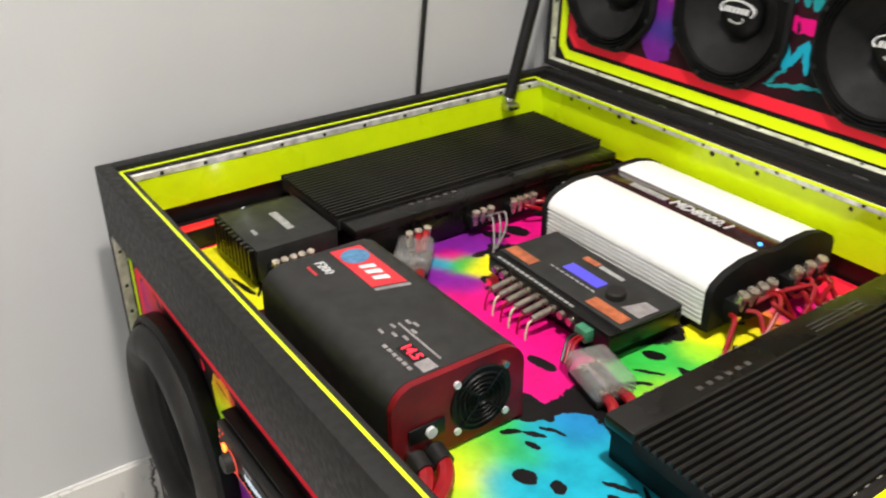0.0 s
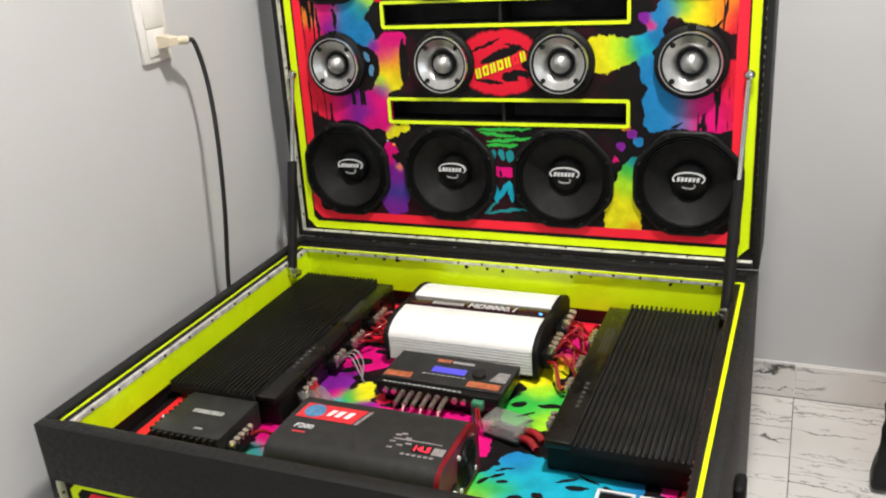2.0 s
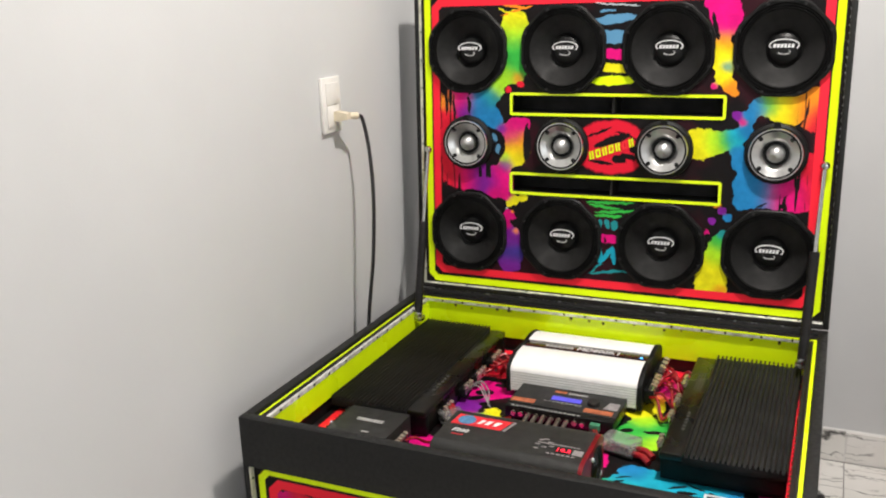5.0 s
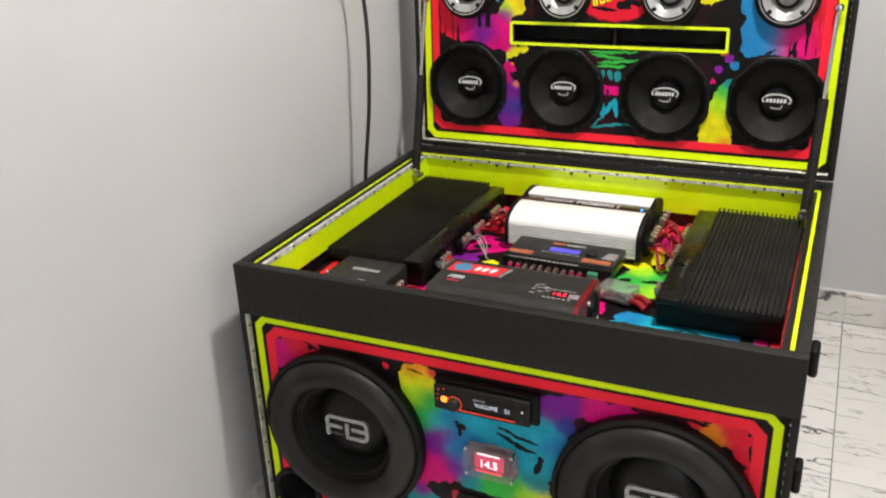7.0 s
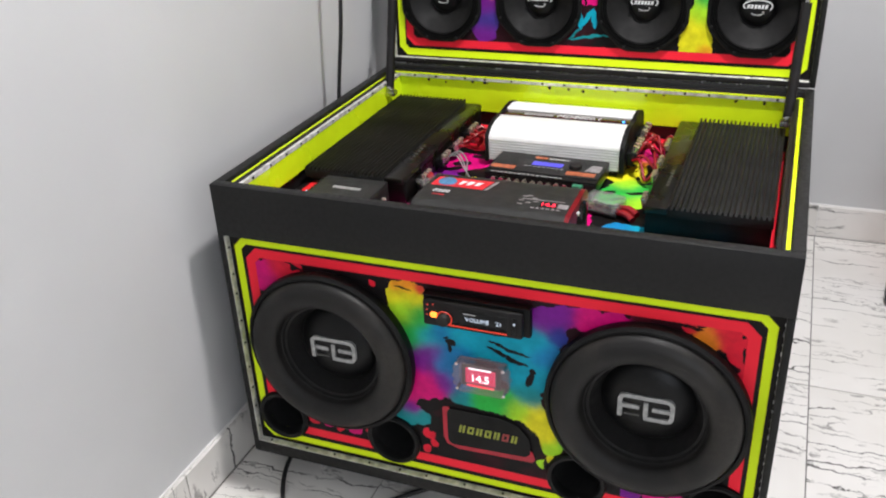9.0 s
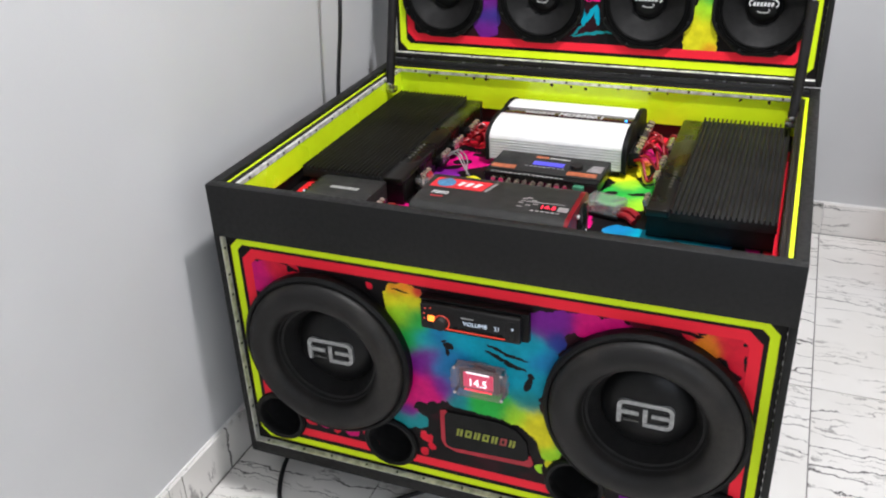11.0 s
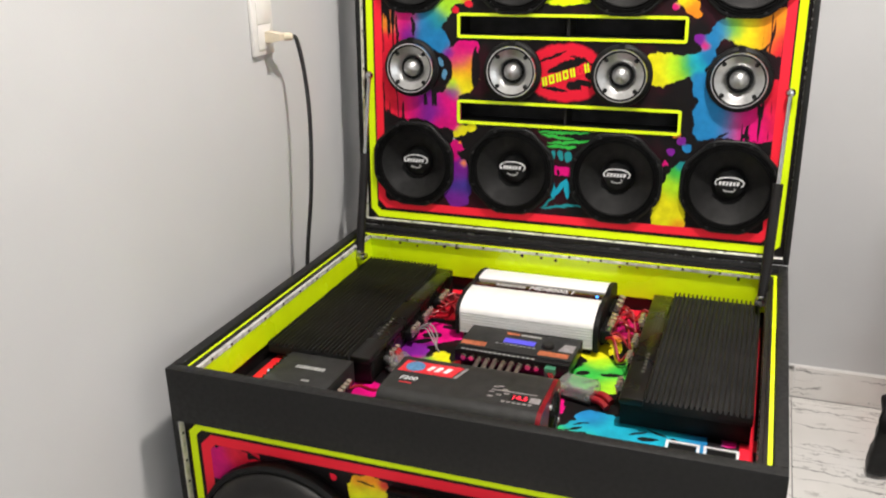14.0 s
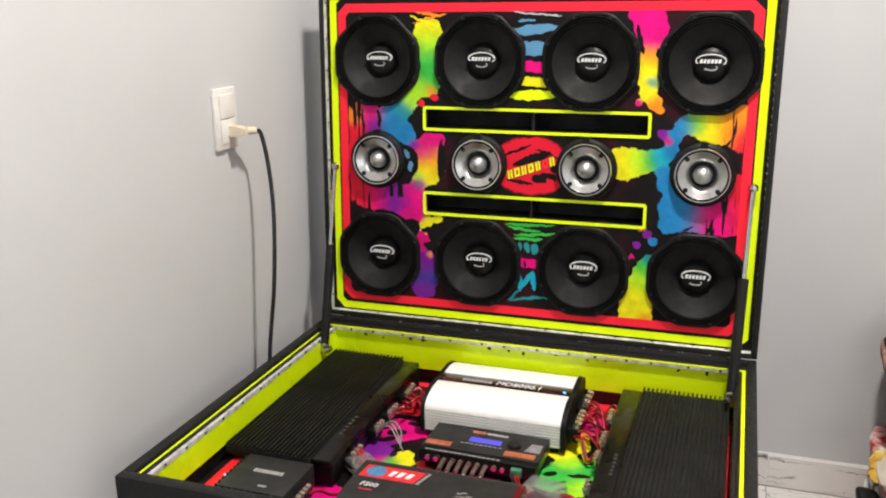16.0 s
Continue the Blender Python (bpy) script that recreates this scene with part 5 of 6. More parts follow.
for k in range(10):
    x = 0.02 + 0.0165 * k
    j = part("jack", rod((x, 0.001, 0.02), (x, -0.006, 0.02), 0.0052, 12), "brass", dsp)
    if 2 <= k < 8:
        part("plug", rod((x, -0.006, 0.02), (x, -0.034, 0.016), 0.0046, 12), "plug_metal", j, "dull metal signal plug")
        part("lead", tube([(x, -0.032, 0.0165), (x + 0.001, -0.04, 0.012), (x + 0.002, -0.044, 0.0), (x + 0.003, -0.045, -0.008)], 0.0014, 6, n=4), "plug_cream" if k % 2 else "wire_red", j)
part("green_connector", box(0.186, 0.206, -0.012, 0.003, 0.012, 0.028, 0.001), "green_plug", dsp)
for k in range(3):
    part("supply_lead", tube([(0.19 + 0.005 * k, -0.01, 0.018), (0.196 + 0.006 * k, -0.03, 0.02), (0.21 + 0.006 * k, -0.05, 0.006)], 0.002, 6, n=4), "wire_red" if k else "wire_black", dsp)

# power supply
psu = thing("power_supply", (0.352, 0.083, TF), "grey-black power supply with red label and dark red fan end", "power supply")
PL, PD, PH = 0.281, 0.16, 0.098
arc = lambda cu, cv, r, a0, a1, n=6: [(cu + r * math.cos(radians(a0 + (a1 - a0) * k / n)), cv + r * math.sin(radians(a0 + (a1 - a0) * k / n))) for k in range(n + 1)]
prof = [(0, 0.002)] + arc(0.028, PH - 0.028, 0.028, 180, 90) + arc(PD - 0.028, PH - 0.028, 0.028, 90, 0) + [(PD, 0.002)]
part("housing", prism(prof, 0.0, PL - 0.006, "yz"), "amp_case", psu)
part("base", box(0.004, PL - 0.01, 0.004, PD - 0.004, 0.0, 0.002), "frame_black", psu)
fan_end = part("fan_end", prism([(0.001 + u * 0.9875, 0.002 + v * 0.975) for u, v in prof], PL - 0.006, PL + 0.002, "yz"), "end_red", psu, "dark red end panel")
part("end_rim", lathe([(0.033, 0.0022), (0.036, 0.004), (0.038, 0.0022)], 36, (PL, 0.105, 0.05), axis="x"), "frame_black", fan_end)
# flat disc on the panel, coloured as the darkness behind the grille
part("fan_opening", lathe([(0, 0.0023), (0.034, 0.0023)], 32, (PL, 0.105, 0.05), axis="x"), "hole", fan_end)
for r in (0.007, 0.0125, 0.018, 0.0235, 0.029):
    part("grille_ring", lathe([(r - 0.0011, 0.0028), (r, 0.0052), (r + 0.0011, 0.0028)], 32, (PL, 0.105, 0.05), axis="x"), "frame_black", fan_end)
for a in (45, 135, 225, 315):
    part("grille_spoke", rod((PL + 0.004, 0.105 + 0.006 * math.cos(radians(a)), 0.05 + 0.006 * math.sin(radians(a))), (PL + 0.004, 0.105 + 0.034 * math.cos(radians(a)), 0.05 + 0.034 * math.sin(radians(a))), 0.0012, 6), "frame_black", fan_end)
    part("bolt", rod((PL + 0.002, 0.105 + 0.042 * math.cos(radians(a)), 0.05 + 0.04 * math.sin(radians(a))), (PL + 0.005, 0.105 + 0.042 * math.cos(radians(a)), 0.05 + 0.04 * math.sin(radians(a))), 0.004, 10), "brass" if a == 45 else "white_print", fan_end)
part("outlet_plate", box(PL + 0.002, PL + 0.005, 0.018, 0.06, 0.03, 0.048, 0.001), "frame_black", fan_end)
part("push_knob", lathe([(0.006, 0.005), (0.006, 0.009), (0, 0.0095)], 16, (PL, 0.042, 0.039), axis="x"), "white_print", fan_end)
for y in (0.02, 0.04):
    part("terminal_stud", rod((PL + 0.002, y, 0.018), (PL + 0.022, y, 0.018), 0.007, 12), "steel", fan_end)
lab = part("label", prism([(0.008, 0.086), (0.012, 0.125), (0.118, 0.125), (0.107, 0.086)], PH, PH + 0.0006, "xy"), "label_red", psu, "red label with a round blue badge and white maker mark")
part("badge", lathe([(0, 0.0016), (0.017, 0.0014), (0.0175, 0.0006)], 28, (0.034, 0.106, PH), axis="z"), "blue_badge", lab)
for x0, x1 in ((0.060, 0.067), (0.074, 0.082), (0.090, 0.098)):
    part("maker_mark", prism([(x0 - 0.003, 0.097), (x1 - 0.003, 0.097), (x1 + 0.004, 0.114), (x0 + 0.002, 0.114)], PH + 0.0007, PH + 0.0012, "xy"), "white_print", lab)
part("label_edge", prism([(0.110, 0.086), (0.116, 0.086), (0.127, 0.125), (0.121, 0.125)], PH, PH + 0.0005, "xy"), "wire_grey", psu)
part("model_text", moved(lettering("F200", 0.016, shear=0.2), pose(0.037, 0.063, PH + 0.0006)), "white_print", psu)
part("model_line", box(0.025, 0.048, 0.047, 0.050, PH, PH + 0.0005), "label_red", psu)
part("meter_window", box(0.222, 0.252, 0.045, 0.062, PH, PH + 0.0006), "cap", psu)
part("meter_digits", moved(lettering("14.5", 0.0165), pose(0.237, 0.0535, PH + 0.0012)), "led_red", psu, "red lit digits")
part("print", box(0.254, 0.272, 0.045, 0.062, PH, PH + 0.0005), "wire_grey", psu)
part("print", box(0.185, 0.262, 0.070, 0.0725, PH, PH + 0.0005), "wire_grey", psu)
for k, (x, y) in enumerate(((0.185, 0.079), (0.193, 0.083), (0.182, 0.062), (0.196, 0.055), (0.183, 0.047), (0.208, 0.061), (0.203, 0.074))):
    part("print", box(x, x + 0.009, y, y + 0.0035, PH, PH + 0.0005), "wire_grey", psu)
for k in range(6):
    part("print", box(0.21 + 0.009 * k, 0.216 + 0.009 * k, 0.036, 0.04, PH, PH + 0.0005), "wire_grey", psu)

# small amplifier
sa = thing("small_amplifier", (0.106, 0.118, TF + 0.008), "small grey-black finned amplifier beside the power supply", "amplifier")
part("housing", box(0, 0.132, 0.008, 0.125, 0.004, 0.051, 0.002), "amp_case", sa)
for k in range(10):
    part("fin", box(0.004 + 0.0128 * k, 0.0105 + 0.0128 * k, 0.0, 0.008, 0.004, 0.05, 0.001), "amp_black", sa)
for k in range(9):
    part("fin", box(-0.007, 0.0, 0.012 + 0.0125 * k, 0.018 + 0.0125 * k, 0.004, 0.049, 0.001), "amp_black", sa)
part("foot", box(0.004, 0.128, 0.012, 0.12, -0.008, 0.004), "frame_black", sa)
for k in range(8):
    part("print", box(0.038 + 0.0075 * k, 0.044 + 0.0075 * k, 0.068, 0.079, 0.051, 0.0515), "grey_print", sa)
part("print", box(0.072, 0.088, 0.025, 0.03, 0.051, 0.0515), "grey_print", sa)
b = part("terminal_block", box(0.132, 0.146, 0.02, 0.085, 0.01, 0.03, 0.001), "frame_black", sa)
for j in range(5):
    part("terminal", rod((0.139, 0.0275 + 0.0125 * j, 0.018), (0.144, 0.0275 + 0.0125 * j, 0.036), 0.0052, 12), "terminal", b)


# added lamp and point light, for the bright spot on the yellow liner
part("lamp_dot", lathe([(0, -0.0035), (0.0025, -0.002), (0.0025, 0.0)], 10, (-0.0075, 0.05, 0.046), axis="x"), "glint", sa, "small added white lamp facing the side wall")
small = bpy.data.lights.new("wall_glint_light", "POINT")
small.energy, small.color, small.shadow_soft_size = 0.008, (0.8, 0.85, 1.0), 0.004
new("wall_glint_light", small).matrix_basis = pose(0.082, 0.17, TF + 0.085)


# fuse holders with thick red leads
def fuse_holder(at, label):
    t = thing("fuse_holder", at, label, "fuse holder", "clear fuse holders")
    part("base", box(-0.034, 0.034, -0.022, 0.022, 0, 0.008, 0.003), "frame_black", t)
    part("fuse", box(-0.02, 0.02, -0.006, 0.006, 0.009, 0.017, 0.001), "steel", t)
    part("clip", box(-0.028, -0.02, -0.014, 0.014, 0.008, 0.016, 0.001, box(0.02, 0.028, -0.014, 0.014, 0.008, 0.016, 0.001)), "brass", t)
    part("cover", box(-0.038, 0.036, -0.026, 0.026, 0.0085, 0.034, 0.008, segments=3), "clear_pale", t, "pale clear plastic cover")
    part("lead", tube([(0.03, -0.008, 0.01), (0.05, -0.012, 0.012), (0.068, -0.022, 0.008)], 0.0065, 10, n=5), "wire_red", t, "thick red cable")
    part("lead", tube([(0.026, 0.012, 0.01), (0.046, 0.012, 0.012), (0.066, 0.002, 0.008)], 0.0065, 10, n=5), "wire_red", t, "thick red cable")
    return t


fuse_holder(pose(0.646, 0.342, TF, 0, 0, -14), "clear smoked fuse holder with thick red cables, beside the power supply")
fuse_holder(pose(0.303, 0.322, TF, 0, 0, -40), "clear smoked fuse holder with thick red cables, behind the power supply")


def cable(name, points, r, material, label):
    ob = new(name, finish(tube(points, r), name, material))
    return tagged(ob, label, "cable", "equipment cables")


rnd = random.Random(4)
u = rnd.uniform
for k in range(11):
    y, y2 = 0.53 + 0.017 * k, 0.50 + 0.021 * k + u(-0.03, 0.03)
    cable("red_cable", [(0.664, y, TF + 0.036), (0.682, y + u(-0.02, 0.02), TF + u(0.03, 0.06)), (0.70, (y + y2) / 2 + u(-0.04, 0.04), TF + u(0.012, 0.06)), (0.716, y2 + u(-0.01, 0.01), TF + u(0.015, 0.035)), (0.734, y2, TF + 0.026)], 0.0031, "wire_red", "red supply cable between two amplifiers")
for k in range(7):
    y = 0.555 + 0.02 * k
    cable("red_cable", [(0.336, y, TF + 0.03), (0.32, y + u(-0.03, 0.02), TF + u(0.03, 0.05)), (0.305, y + u(-0.03, 0.03), TF + u(0.012, 0.045)), (0.29, y - 0.01 + u(-0.02, 0.02), TF + 0.03), (0.276, y - 0.02, TF + 0.027)], 0.0031, "wire_red", "red supply cable between two amplifiers")
for k in range(2):
    cable("yellow_cable", [(0.668, 0.532 + 0.01 * k, TF + 0.03), (0.68, 0.515, TF + 0.03 + 0.004 * k), (0.694, 0.50 - 0.012 * k, TF + 0.008), (0.72, 0.49 - 0.01 * k, TF + 0.022), (0.735, 0.486 - 0.01 * k, TF + 0.024)], 0.0024, "wire_yellow", "yellow cable between two amplifiers")
for k in range(3):
    cable("signal_cable", [(0.276, 0.46 + 0.012 * k, TF + 0.028), (0.30, 0.458 + 0.012 * k, TF + 0.038), (0.322, 0.445 + 0.01 * k, TF + u(0.012, 0.03)), (0.328 + u(-0.01, 0.012), 0.43 + 0.008 * k, TF + 0.003)], 0.0015, "wire_grey", "thin grey signal cable")
for k in range(2):
    c = cable("red_cable", [(PL + 0.352 + 0.016, 0.083 + 0.02 + 0.022 * k, TF + 0.02), (PL + 0.352 + 0.034, 0.10 + 0.022 * k, TF + 0.018), (PL + 0.352 + 0.05, 0.088 + 0.022 * k, TF + 0.013), (PL + 0.352 + 0.066, 0.066 + 0.02 * k, TF + 0.009)], 0.0085, "wire_red", "thick red cable with black boot at the power supply outlet")
    part("boot", rod((PL + 0.352 + 0.012, 0.083 + 0.02 + 0.022 * k, TF + 0.021), (PL + 0.352 + 0.032, 0.083 + 0.018 + 0.022 * k, TF + 0.019), 0.0105, 14), "wire_black", c, "black rubber boot")
for k in range(2):
    cable("red_cable", [(0.272, 0.362 - 0.014 * k, TF + 0.028), (0.283, 0.355 - 0.012 * k, TF + 0.034), (0.296, 0.342 - 0.008 * k, TF + 0.018)], 0.005, "wire_red", "thick red cable from an amplifier to a fuse holder")
cable("red_cable", [(0.252, 0.19, TF + 0.03), (0.268, 0.20, TF + 0.034), (0.285, 0.215, TF + 0.02), (0.30, 0.25, TF + 0.006)], 0.003, "wire_red", "thin red cable at the small amplifier")
cable("black_cable", [(0.70, 0.09, TF + 0.003), (0.75, 0.12, TF + 0.004), (0.80, 0.13, TF + 0.004), (0.84, 0.10, TF + 0.004)], 0.0025, "wire_black", "thin black cable lying on the tray floor")

# ---- on the wall and floor ----
sock = thing("wall_socket", (WX, 0.522, 1.184), "white two-gang wall socket plate, one plug in it", "socket")
part("plate", box(0, 0.009, -0.04, 0.04, -0.062, 0.062, 0.003), "plastic_white", sock)
part("outlet", box(0.009, 0.012, -0.026, 0.026, 0.001, 0.05, 0.0015), "plastic_white", sock)
part("outlet", box(0.009, 0.012, -0.026, 0.026, -0.05, -0.001, 0.0015), "plastic_white", sock)
plug = thing("plug_and_cord", (WX + 0.012, 0.528, 1.158), "cream plug with a black cord hanging down behind the case", "plug")
part("plug_body", prism([(0, -0.011), (0.011, -0.011), (0.034, -0.0065), (0.034, 0.0065), (0.011, 0.011), (0, 0.011)], -0.008, 0.014), "plug_cream", plug)
part("plug_neck", rod((0.026, 0.01, 0.0), (0.038, 0.032, -0.002), 0.008, 14), "plug_cream", plug)
part("cord", tube([(0.038, 0.03, -0.002), (0.044, 0.045, -0.012), (0.056, 0.047, -0.086), (0.069, 0.031, -0.188), (0.068, 0.016, -0.33), (0.049, 0.01, -0.495), (0.043, -0.005, -0.697), (0.04, -0.02, -0.95), (0.042, -0.03, -1.15)], 0.0046, 10), "wire_black", plug, "black power cord")
floor_cord = tagged(new("floor_cord", finish(tube([(0.05, 0.45, 0.004), (0.06, 0.25, 0.006), (0.045, 0.10, 0.014), (0.06, 0.0, 0.004), (0.12, -0.09, 0.001), (0.2, -0.10, 0.001), (0.27, -0.03, 0.003), (0.36, 0.06, 0.004), (0.5, 0.16, 0.004)], 0.0048, 10), "floor_cord", "wire_black")), "black power cord lying on the tiles under the case", "cord")


# ---- pile of rugs and bags by the back wall ----
def soft_slab(x0, x1, y0, y1, z0, z1, seed, round_off=0.5, rough=0.012):
    """A folded cloth: rounded block with folds and dents."""
    b = bmesh.new()
    bmesh.ops.create_cube(b, size=2.0)
    bmesh.ops.subdivide_edges(b, edges=b.edges[:], cuts=14, use_grid_fill=True)
    c, s = Vector(((x0 + x1) / 2, (y0 + y1) / 2, (z0 + z1) / 2)), Vector(((x1 - x0) / 2, (y1 - y0) / 2, (z1 - z0) / 2))
    for v in b.verts:
        u = v.co.copy()
        q = max(abs(u.x), 1e-6), max(abs(u.y), 1e-6), max(abs(u.z), 1e-6)
        e = 6.0
        n = (q[0] ** e + q[1] ** e + q[2] ** e) ** (1 / e)
        u = u.lerp(u / n, round_off)
        p = Vector((u.x * s.x, u.y * s.y, u.z * s.z))
        d = noise.noise_vector((p + Vector((seed * 3.1, 0, 0))) * 9.0) * rough + noise.noise_vector((p + Vector((0, seed * 1.7, 0))) * 26.0) * rough * 0.35
        v.co = c + p + d
    return b


def fabric(name, colours, scale=30.0):
    n = Nodes(name)
    col = n.mix(n.steps(n.noise(scale, 4.0), 0.35, 0.65), rgb(*colours[0]), rgb(*colours[1]))
    n.bump(n.noise(420.0, 2.0), 0.5, 0.002)
    return n.set(col, 0.9, spec=0.15)


M["shag"] = fabric("brown_shag", ((0.30, 0.17, 0.12), (0.48, 0.30, 0.22)), 60)
M["navy"] = fabric("navy_cloth", ((0.012, 0.014, 0.024), (0.025, 0.028, 0.045)))
M["cream"] = fabric("cream_cloth", ((0.62, 0.54, 0.44), (0.74, 0.67, 0.56)))
M["white_cloth"] = fabric("white_cloth", ((0.6, 0.58, 0.56), (0.72, 0.7, 0.68)))
M["red_cloth"] = fabric("red_cloth", ((0.45, 0.02, 0.03), (0.6, 0.04, 0.05)))
M["grey_cloth"] = fabric("grey_cloth", ((0.16, 0.16, 0.14), (0.3, 0.3, 0.28)))
M["blue_cloth"] = fabric("blue_cloth", ((0.2, 0.24, 0.36), (0.3, 0.34, 0.45)))
M["black_cloth"] = fabric("black_cloth", ((0.012, 0.012, 0.012), (0.03, 0.03, 0.03)))
M["yellow_yarn"] = fabric("yellow_yarn", ((0.75, 0.4, 0.05), (0.85, 0.6, 0.15)))
M["patched"] = fabric("mixed_rag_rug", ((0.08, 0.1, 0.07), (0.62, 0.6, 0.55)), 24)
M["pink_cloth"] = fabric("pink_cloth", ((0.55, 0.10, 0.12), (0.72, 0.22, 0.22)))
M["wine_cloth"] = fabric("wine_cloth", ((0.05, 0.008, 0.012), (0.09, 0.015, 0.02)))
M["dotted"] = fabric("dotted_cloth", ((0.22, 0.22, 0.2), (0.62, 0.6, 0.56)), 70)
M["red_floral"] = fabric("red_flowered_cloth", ((0.48, 0.03, 0.035), (0.62, 0.5, 0.46)), 38)
M["peach"] = fabric("peach_shag", ((0.5, 0.26, 0.14), (0.66, 0.42, 0.27)), 50)


def cloth(name, dims, seed, material, label, category="folded cloth", group="pile of folded textiles", rough=0.012, round_off=0.5):
    ob = new(name, finish(soft_slab(*dims, seed, round_off, rough), name, material))
    return tagged(ob, label, category, group)


PX, PY = 1.305, 1.12
cloth("folded_cloth", (PX + 0.02, PX + 0.48, PY + 0.01, PY + 0.34, FLOOR, 0.07), 1, "red_cloth", "folded red cloth on the floor at the bottom of the pile")
cloth("folded_cloth", (PX + 0.03, PX + 0.48, PY + 0.0, PY + 0.34, 0.065, 0.105), 2, "white_cloth", "folded white cloth low in the pile")
cloth("folded_rug", (PX + 0.03, PX + 0.48, PY, PY + 0.34, 0.10, 0.165), 3, "patched", "folded grey and green rag rug in the pile", rough=0.016)
cloth("folded_cloth", (PX + 0.035, PX + 0.47, PY - 0.005, PY + 0.33, 0.16, 0.185), 4, "grey_cloth", "folded grey cloth in the pile")
cloth("folded_cloth", (PX + 0.04, PX + 0.47, PY - 0.01, PY + 0.33, 0.182, 0.212), 5, "dotted", "folded white cloth with grey dots in the pile")
cloth("folded_cloth", (PX + 0.025, PX + 0.30, PY - 0.012, PY + 0.33, 0.208, 0.262), 6, "red_floral", "folded red cloth with white flowers in the pile", rough=0.015)
cloth("folded_rug", (PX + 0.115, PX + 0.5, PY - 0.016, PY + 0.33, 0.205, 0.262), 7, "cream", "folded cream knotted rug in the pile", rough=0.018)
cloth("folded_cloth", (PX + 0.10, PX + 0.49, PY - 0.015, PY + 0.33, 0.258, 0.274), 8, "yellow_yarn", "folded yellow cloth in the pile")
cloth("folded_cloth", (PX + 0.09, PX + 0.49, PY - 0.012, PY + 0.33, 0.27, 0.292), 9, "blue_cloth", "folded pale blue cloth in the pile")
cloth("folded_cloth", (PX + 0.075, PX + 0.48, PY - 0.006, PY + 0.33, 0.288, 0.37), 10, "black_cloth", "folded dark cloth in the pile")
cloth("folded_rug", (PX + 0.115, PX + 0.5, PY - 0.015, PY + 0.33, 0.365, 0.415), 11, "peach", "folded peach shaggy rug in the pile", rough=0.02)

bag = thing("navy_bag", (PX + 0.26, PY + 0.16, 0.405), "dark navy cloth bag with strap and metal buckle, on the pile", "bag")
part("body", soft_slab(-0.205, 0.23, -0.17, 0.15, 0.0, 0.105, 12, 0.6, 0.02), "navy", bag)
part("flap", moved(soft_slab(-0.09, 0.15, -0.014, 0.0, -0.055, 0.03, 18, 0.6, 0.01), pose(-0.05, -0.172, 0.06, 6, 12)), "navy", bag, "loose front flap")
part("strap", ribbon([(-0.150, 0.045), (-0.159, 0.018), (-0.176, -0.03), (-0.194, -0.09), (-0.199, -0.15), (-0.200, -0.21), (-0.200, -0.275)], 0.021, -0.192, -0.188), "black_cloth", bag, "flat black strap hanging down")
part("buckle", moved(band(round_rect(-0.014, 0.014, -0.014, 0.014, 0.004, 3), round_rect(-0.010, 0.010, -0.010, 0.010, 0.002, 3), -0.003, 0.003), pose(-0.158, -0.196, 0.02, 0, 40)), "chrome", bag, "square metal buckle")
part("loop", tube([(-0.2, -0.12, 0.085), (-0.222, -0.15, 0.108), (-0.234, -0.155, 0.098), (-0.238, -0.155, 0.055)], 0.0035, 6), "black_cloth", bag)

# long-piled rug on top, its folded end towards the case
rug = thing("shaggy_rug", (PX + 0.27, PY + 0.16, 0.490), "folded brown shaggy rug lying on top of the pile", "rug")
part("rug_body", moved(soft_slab(-0.236, 0.24, -0.17, 0.16, 0.036, 0.100, 13, 0.55, 0.012), pose(0, 0, 0, 0, 0, -4)), "shag", rug)
part("rug_fold", moved(soft_slab(-0.250, 0.24, -0.165, 0.155, -0.012, 0.044, 16, 0.6, 0.012), pose(0, 0, 0, 0, 0, -2)), "shag", rug, "turned-under half of the rug")
part("rug_inner_layer", soft_slab(-0.247, 0.2, -0.14, 0.145, 0.028, 0.05, 17, 0.6, 0.006), "black_cloth", rug, "black layer between the two halves of the rug")
tufts = bmesh.new()
rt = random.Random(11)
for k in range(5200):
    a, b2 = rt.uniform(0, 2 * math.pi), rt.uniform(-0.95, 0.98)
    ux, uy, uz = math.cos(a), math.sin(a), b2 * 1.25
    f = 1 / max((abs(ux) ** 7 + abs(uy) ** 7 + abs(uz) ** 7) ** (1 / 7), 1e-3)
    p = Vector((0.002 + ux * f * 0.234, -0.005 + uy * f * 0.163, 0.046 + uz * f * 0.056))
    if p.x < -0.20 and p.y > -0.15 and p.z < 0.09:
        continue
    d = Vector((ux, uy, uz)).normalized()
    tip = p + d * rt.uniform(0.004, 0.011) + Vector((rt.uniform(-1, 1), rt.uniform(-1, 1), rt.uniform(-1.5, 0.5))) * 0.008
    s1 = d.orthogonal().normalized() * 0.0036
    s2 = d.cross(s1)
    v = [tufts.verts.new(p + s1), tufts.verts.new(p - 0.5 * s1 + s2), tufts.verts.new(p - 0.5 * s1 - s2), tufts.verts.new(tip)]
    for i, j in ((0, 1), (1, 2), (2, 0)):
        tufts.faces.new((v[i], v[j], v[3]))
tagged(part("shag_surface", tufts, "shag", rug), kind="stuff")

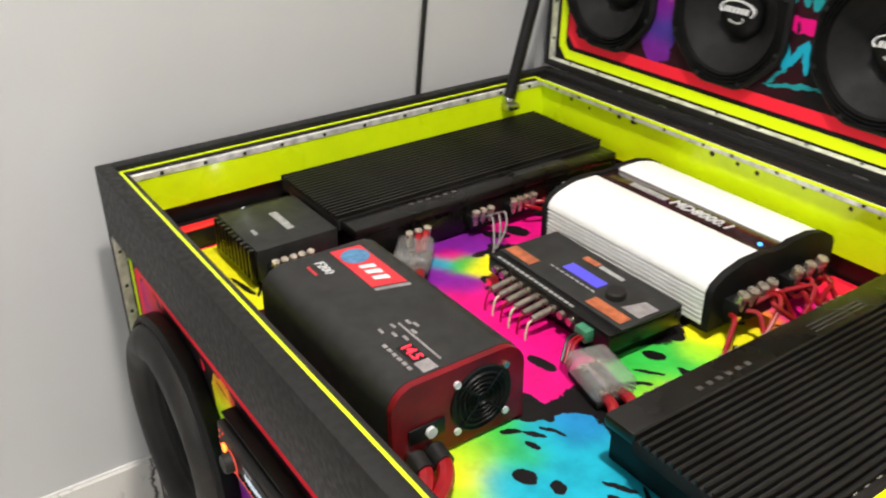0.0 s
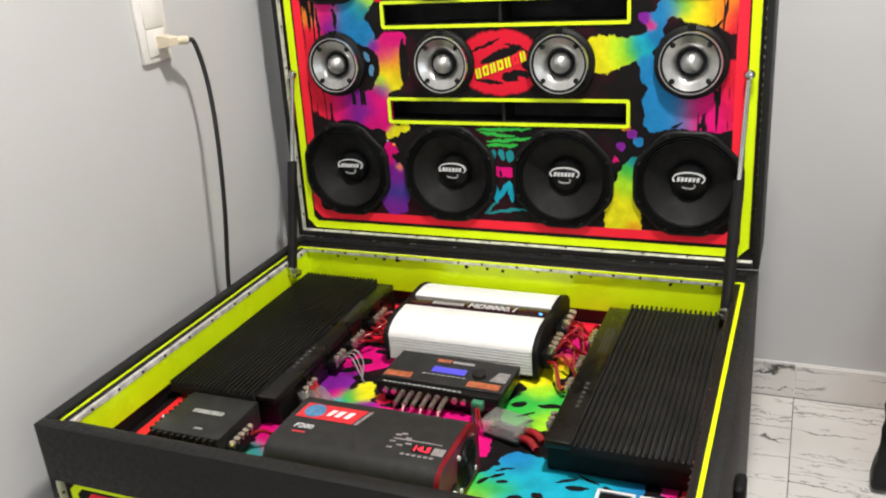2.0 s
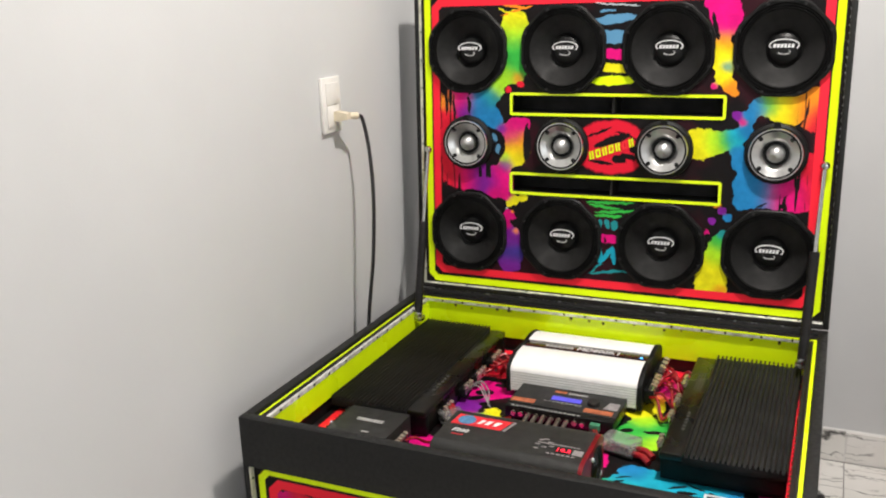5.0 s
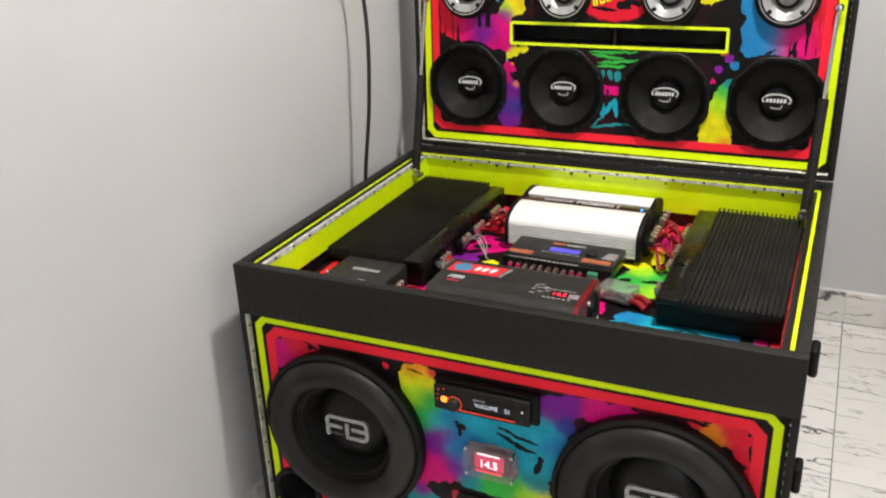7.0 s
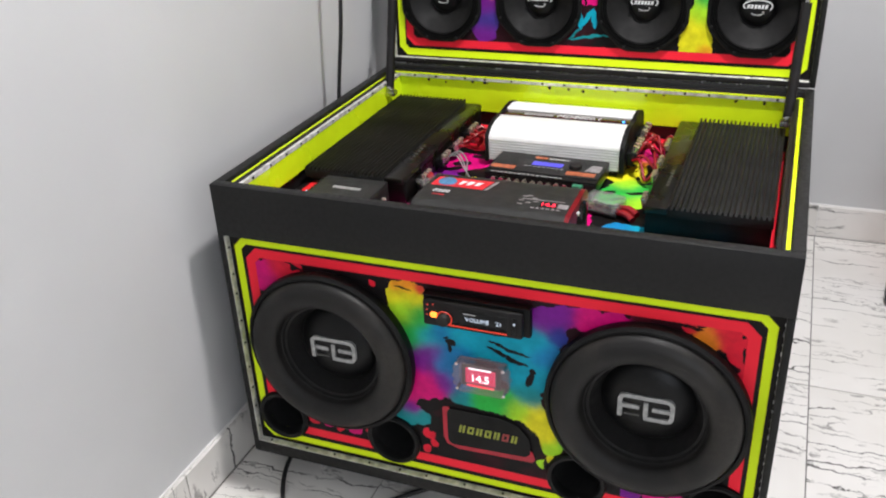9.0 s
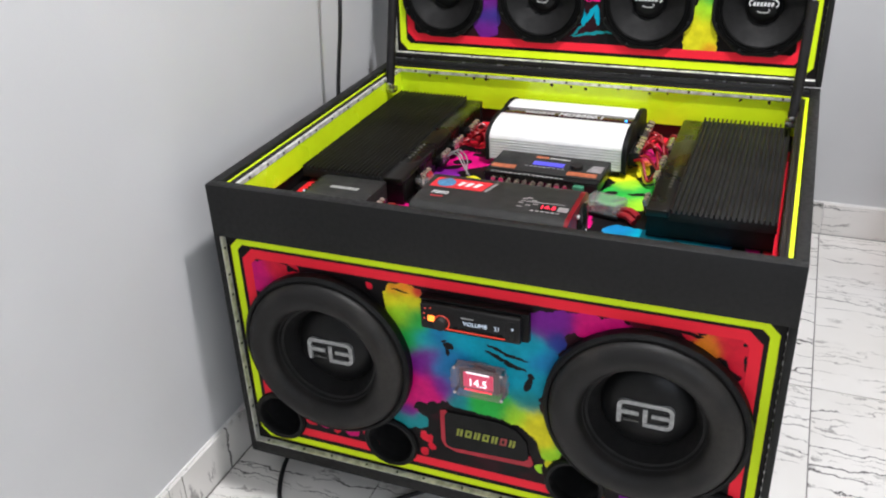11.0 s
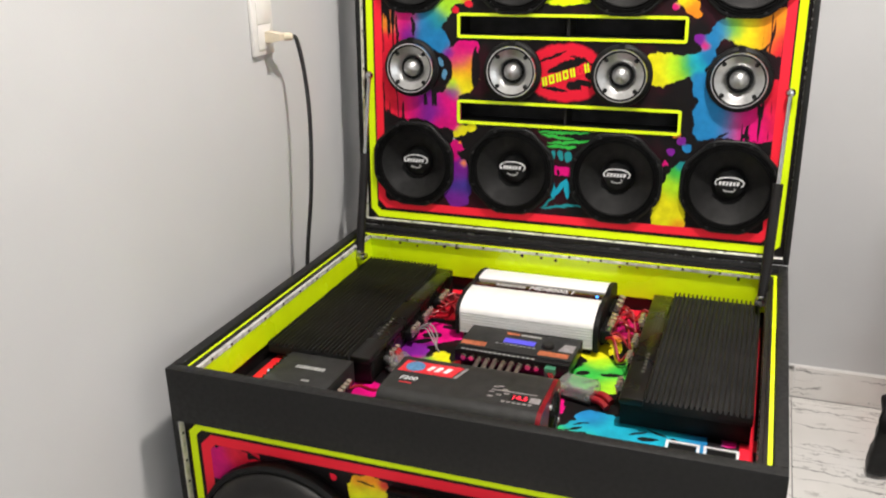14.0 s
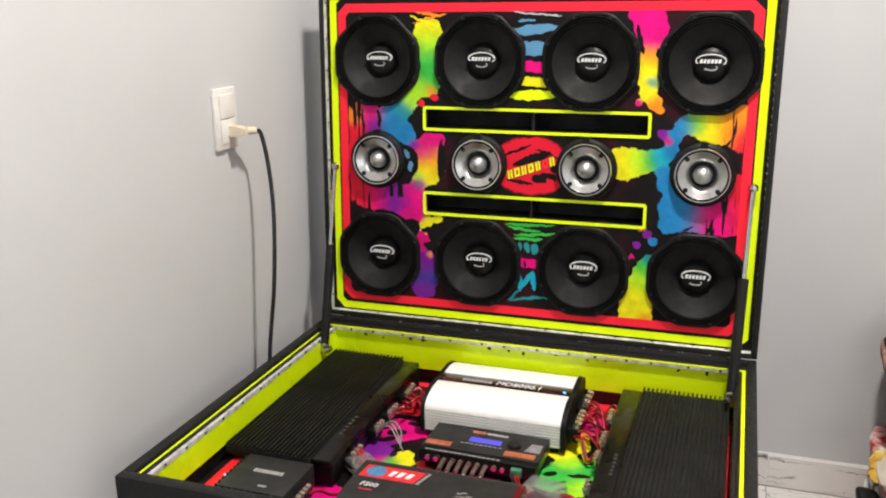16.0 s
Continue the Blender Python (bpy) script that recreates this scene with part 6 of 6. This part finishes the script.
# crocheted piece with a scalloped yellow border
lace = thing("crochet_mat", (PX + 0.034, PY - 0.02, 0.314), "cream crochet mat with scalloped yellow border, hanging from the pile", "mat")
part("mat", moved(soft_slab(-0.036, 0.042, -0.007, 0.007, -0.04, 0.046, 14, 0.75, 0.006), pose(0, 0, 0, -8, -18, 8)), "cream", lace)
petal = random.Random(5)
for k in range(17):
    a, r = radians(72 + 13 * k), petal.uniform(0.042, 0.05)
    part("scallop", moved(prism([(-0.009, -0.010), (0.0, -0.014), (0.009, -0.010), (0.0075, 0.003), (0.0, 0.009), (-0.0075, 0.003)], -0.004, 0.004), pose(r * math.cos(a), petal.uniform(-0.006, 0.004), r * math.sin(a), 0, 90 - math.degrees(a))), "cream" if k < 2 or k % 5 == 4 else "yellow_yarn", lace)

# cloth edges that hang over the front of the pile: x, y, z, turn, half length, half height, material, label
for x, y, z, turn, long, high, mat, label in (
        (0.056, -0.016, 0.378, 62, 0.03, 0.014, "white_cloth", "white cloth corner hanging over the pile"), (0.095, -0.024, 0.315, 75, 0.05, 0.011, "white_cloth", "white border of a folded cloth, hanging down"),
        (0.14, -0.026, 0.288, -10, 0.05, 0.011, "white_cloth", "white border of a folded cloth, lying along the pile"), (0.112, -0.022, 0.345, 68, 0.026, 0.012, "red_cloth", "red border of a folded cloth, hanging down"),
        (0.142, -0.022, 0.326, 16, 0.042, 0.010, "red_cloth", "red border of a folded cloth, lying along the pile"), (0.132, -0.018, 0.37, 40, 0.03, 0.014, "white_cloth", "crumpled white cloth tucked into the pile"), (0.085, -0.018, 0.2, 6, 0.03, 0.014, "pink_cloth", "pink cloth corner hanging over the pile"), (0.05, -0.016, 0.215, 60, 0.022, 0.010, "white_cloth", "white cloth corner low on the pile"),
        (0.062, -0.014, 0.395, 20, 0.03, 0.014, "wine_cloth", "dark red cloth tucked under the bag")):
    tagged(new("draped_cloth", finish(moved(soft_slab(-long, long, -0.006, 0.006, -high, high, long * 400 + z * 30, 0.5, 0.007), pose(PX + x, PY + y, z, -8, turn, 4)), "draped_cloth", mat)), label, "cloth", "cloths hanging from the pile")

# black round thing beside the pile
wheel = thing("black_bag", (PX - 0.004, PY + 0.02, FLOOR), "crumpled black plastic bag standing beside the pile", "bag")
part("bag_body", moved(soft_slab(-0.03, 0.026, -0.04, 0.06, 0.0, 0.215, 15, 0.95, 0.026), Matrix()), "cap", wheel)

# ---- floor tiles and skirting tiles ----
GAP = 0.0028


def slab(w, d, h):
    b = bmesh.new()
    bmesh.ops.create_cube(b, size=1.0, matrix=Matrix.LocRotScale((0, 0, -h / 2), None, (w, d, h)))
    return b


tile_mesh = finish(slab(TILE - GAP, TILE - GAP, 0.008), "tile", "marble", smooth=False)
for i in range(-2, 3):
    for j in range(-4, 2):
        x0, y0 = JX + TILE * i, JY + TILE * (j - 0) - 0.0
        xa, xb, ya, yb = max(x0, WX + 0.002), min(x0 + TILE, EX), max(y0, SY), min(y0 + TILE, WY)
        if xb - xa < 0.02 or yb - ya < 0.02:
            continue
        full = xb - xa > TILE - 1e-4 and yb - ya > TILE - 1e-4
        o = new("tile", tile_mesh if full else finish(slab(xb - xa - GAP, yb - ya - GAP, 0.008), "tile", "marble", smooth=False))
        o.parent = floor
        o.matrix_basis = pose((xa + xb) / 2, (ya + yb) / 2, FLOOR)
for i in range(-2, 3):
    xa, xb = max(JX + TILE * i, WX + 0.012), min(JX + TILE * (i + 1), EX)
    if xb - xa > 0.02:
        o = new("skirting_tile", finish(box(xa + 0.0014, xb - 0.0014, WY - 0.011, WY - 0.004, FLOOR, SKIRT - 0.004), "skirting_tile", "marble", smooth=False))
        o.parent = skirt_n
for j in range(-4, 1):
    ya, yb = max(JY + TILE * j, SY), min(JY + TILE * (j + 1), WY - 0.011)
    if yb - ya > 0.02:
        o = new("skirting_tile", finish(box(WX + 0.004, WX + 0.011, ya + 0.0014, yb - 0.0014, FLOOR, SKIRT - 0.004), "skirting_tile", "marble_side", smooth=False))
        o.parent = skirt_w
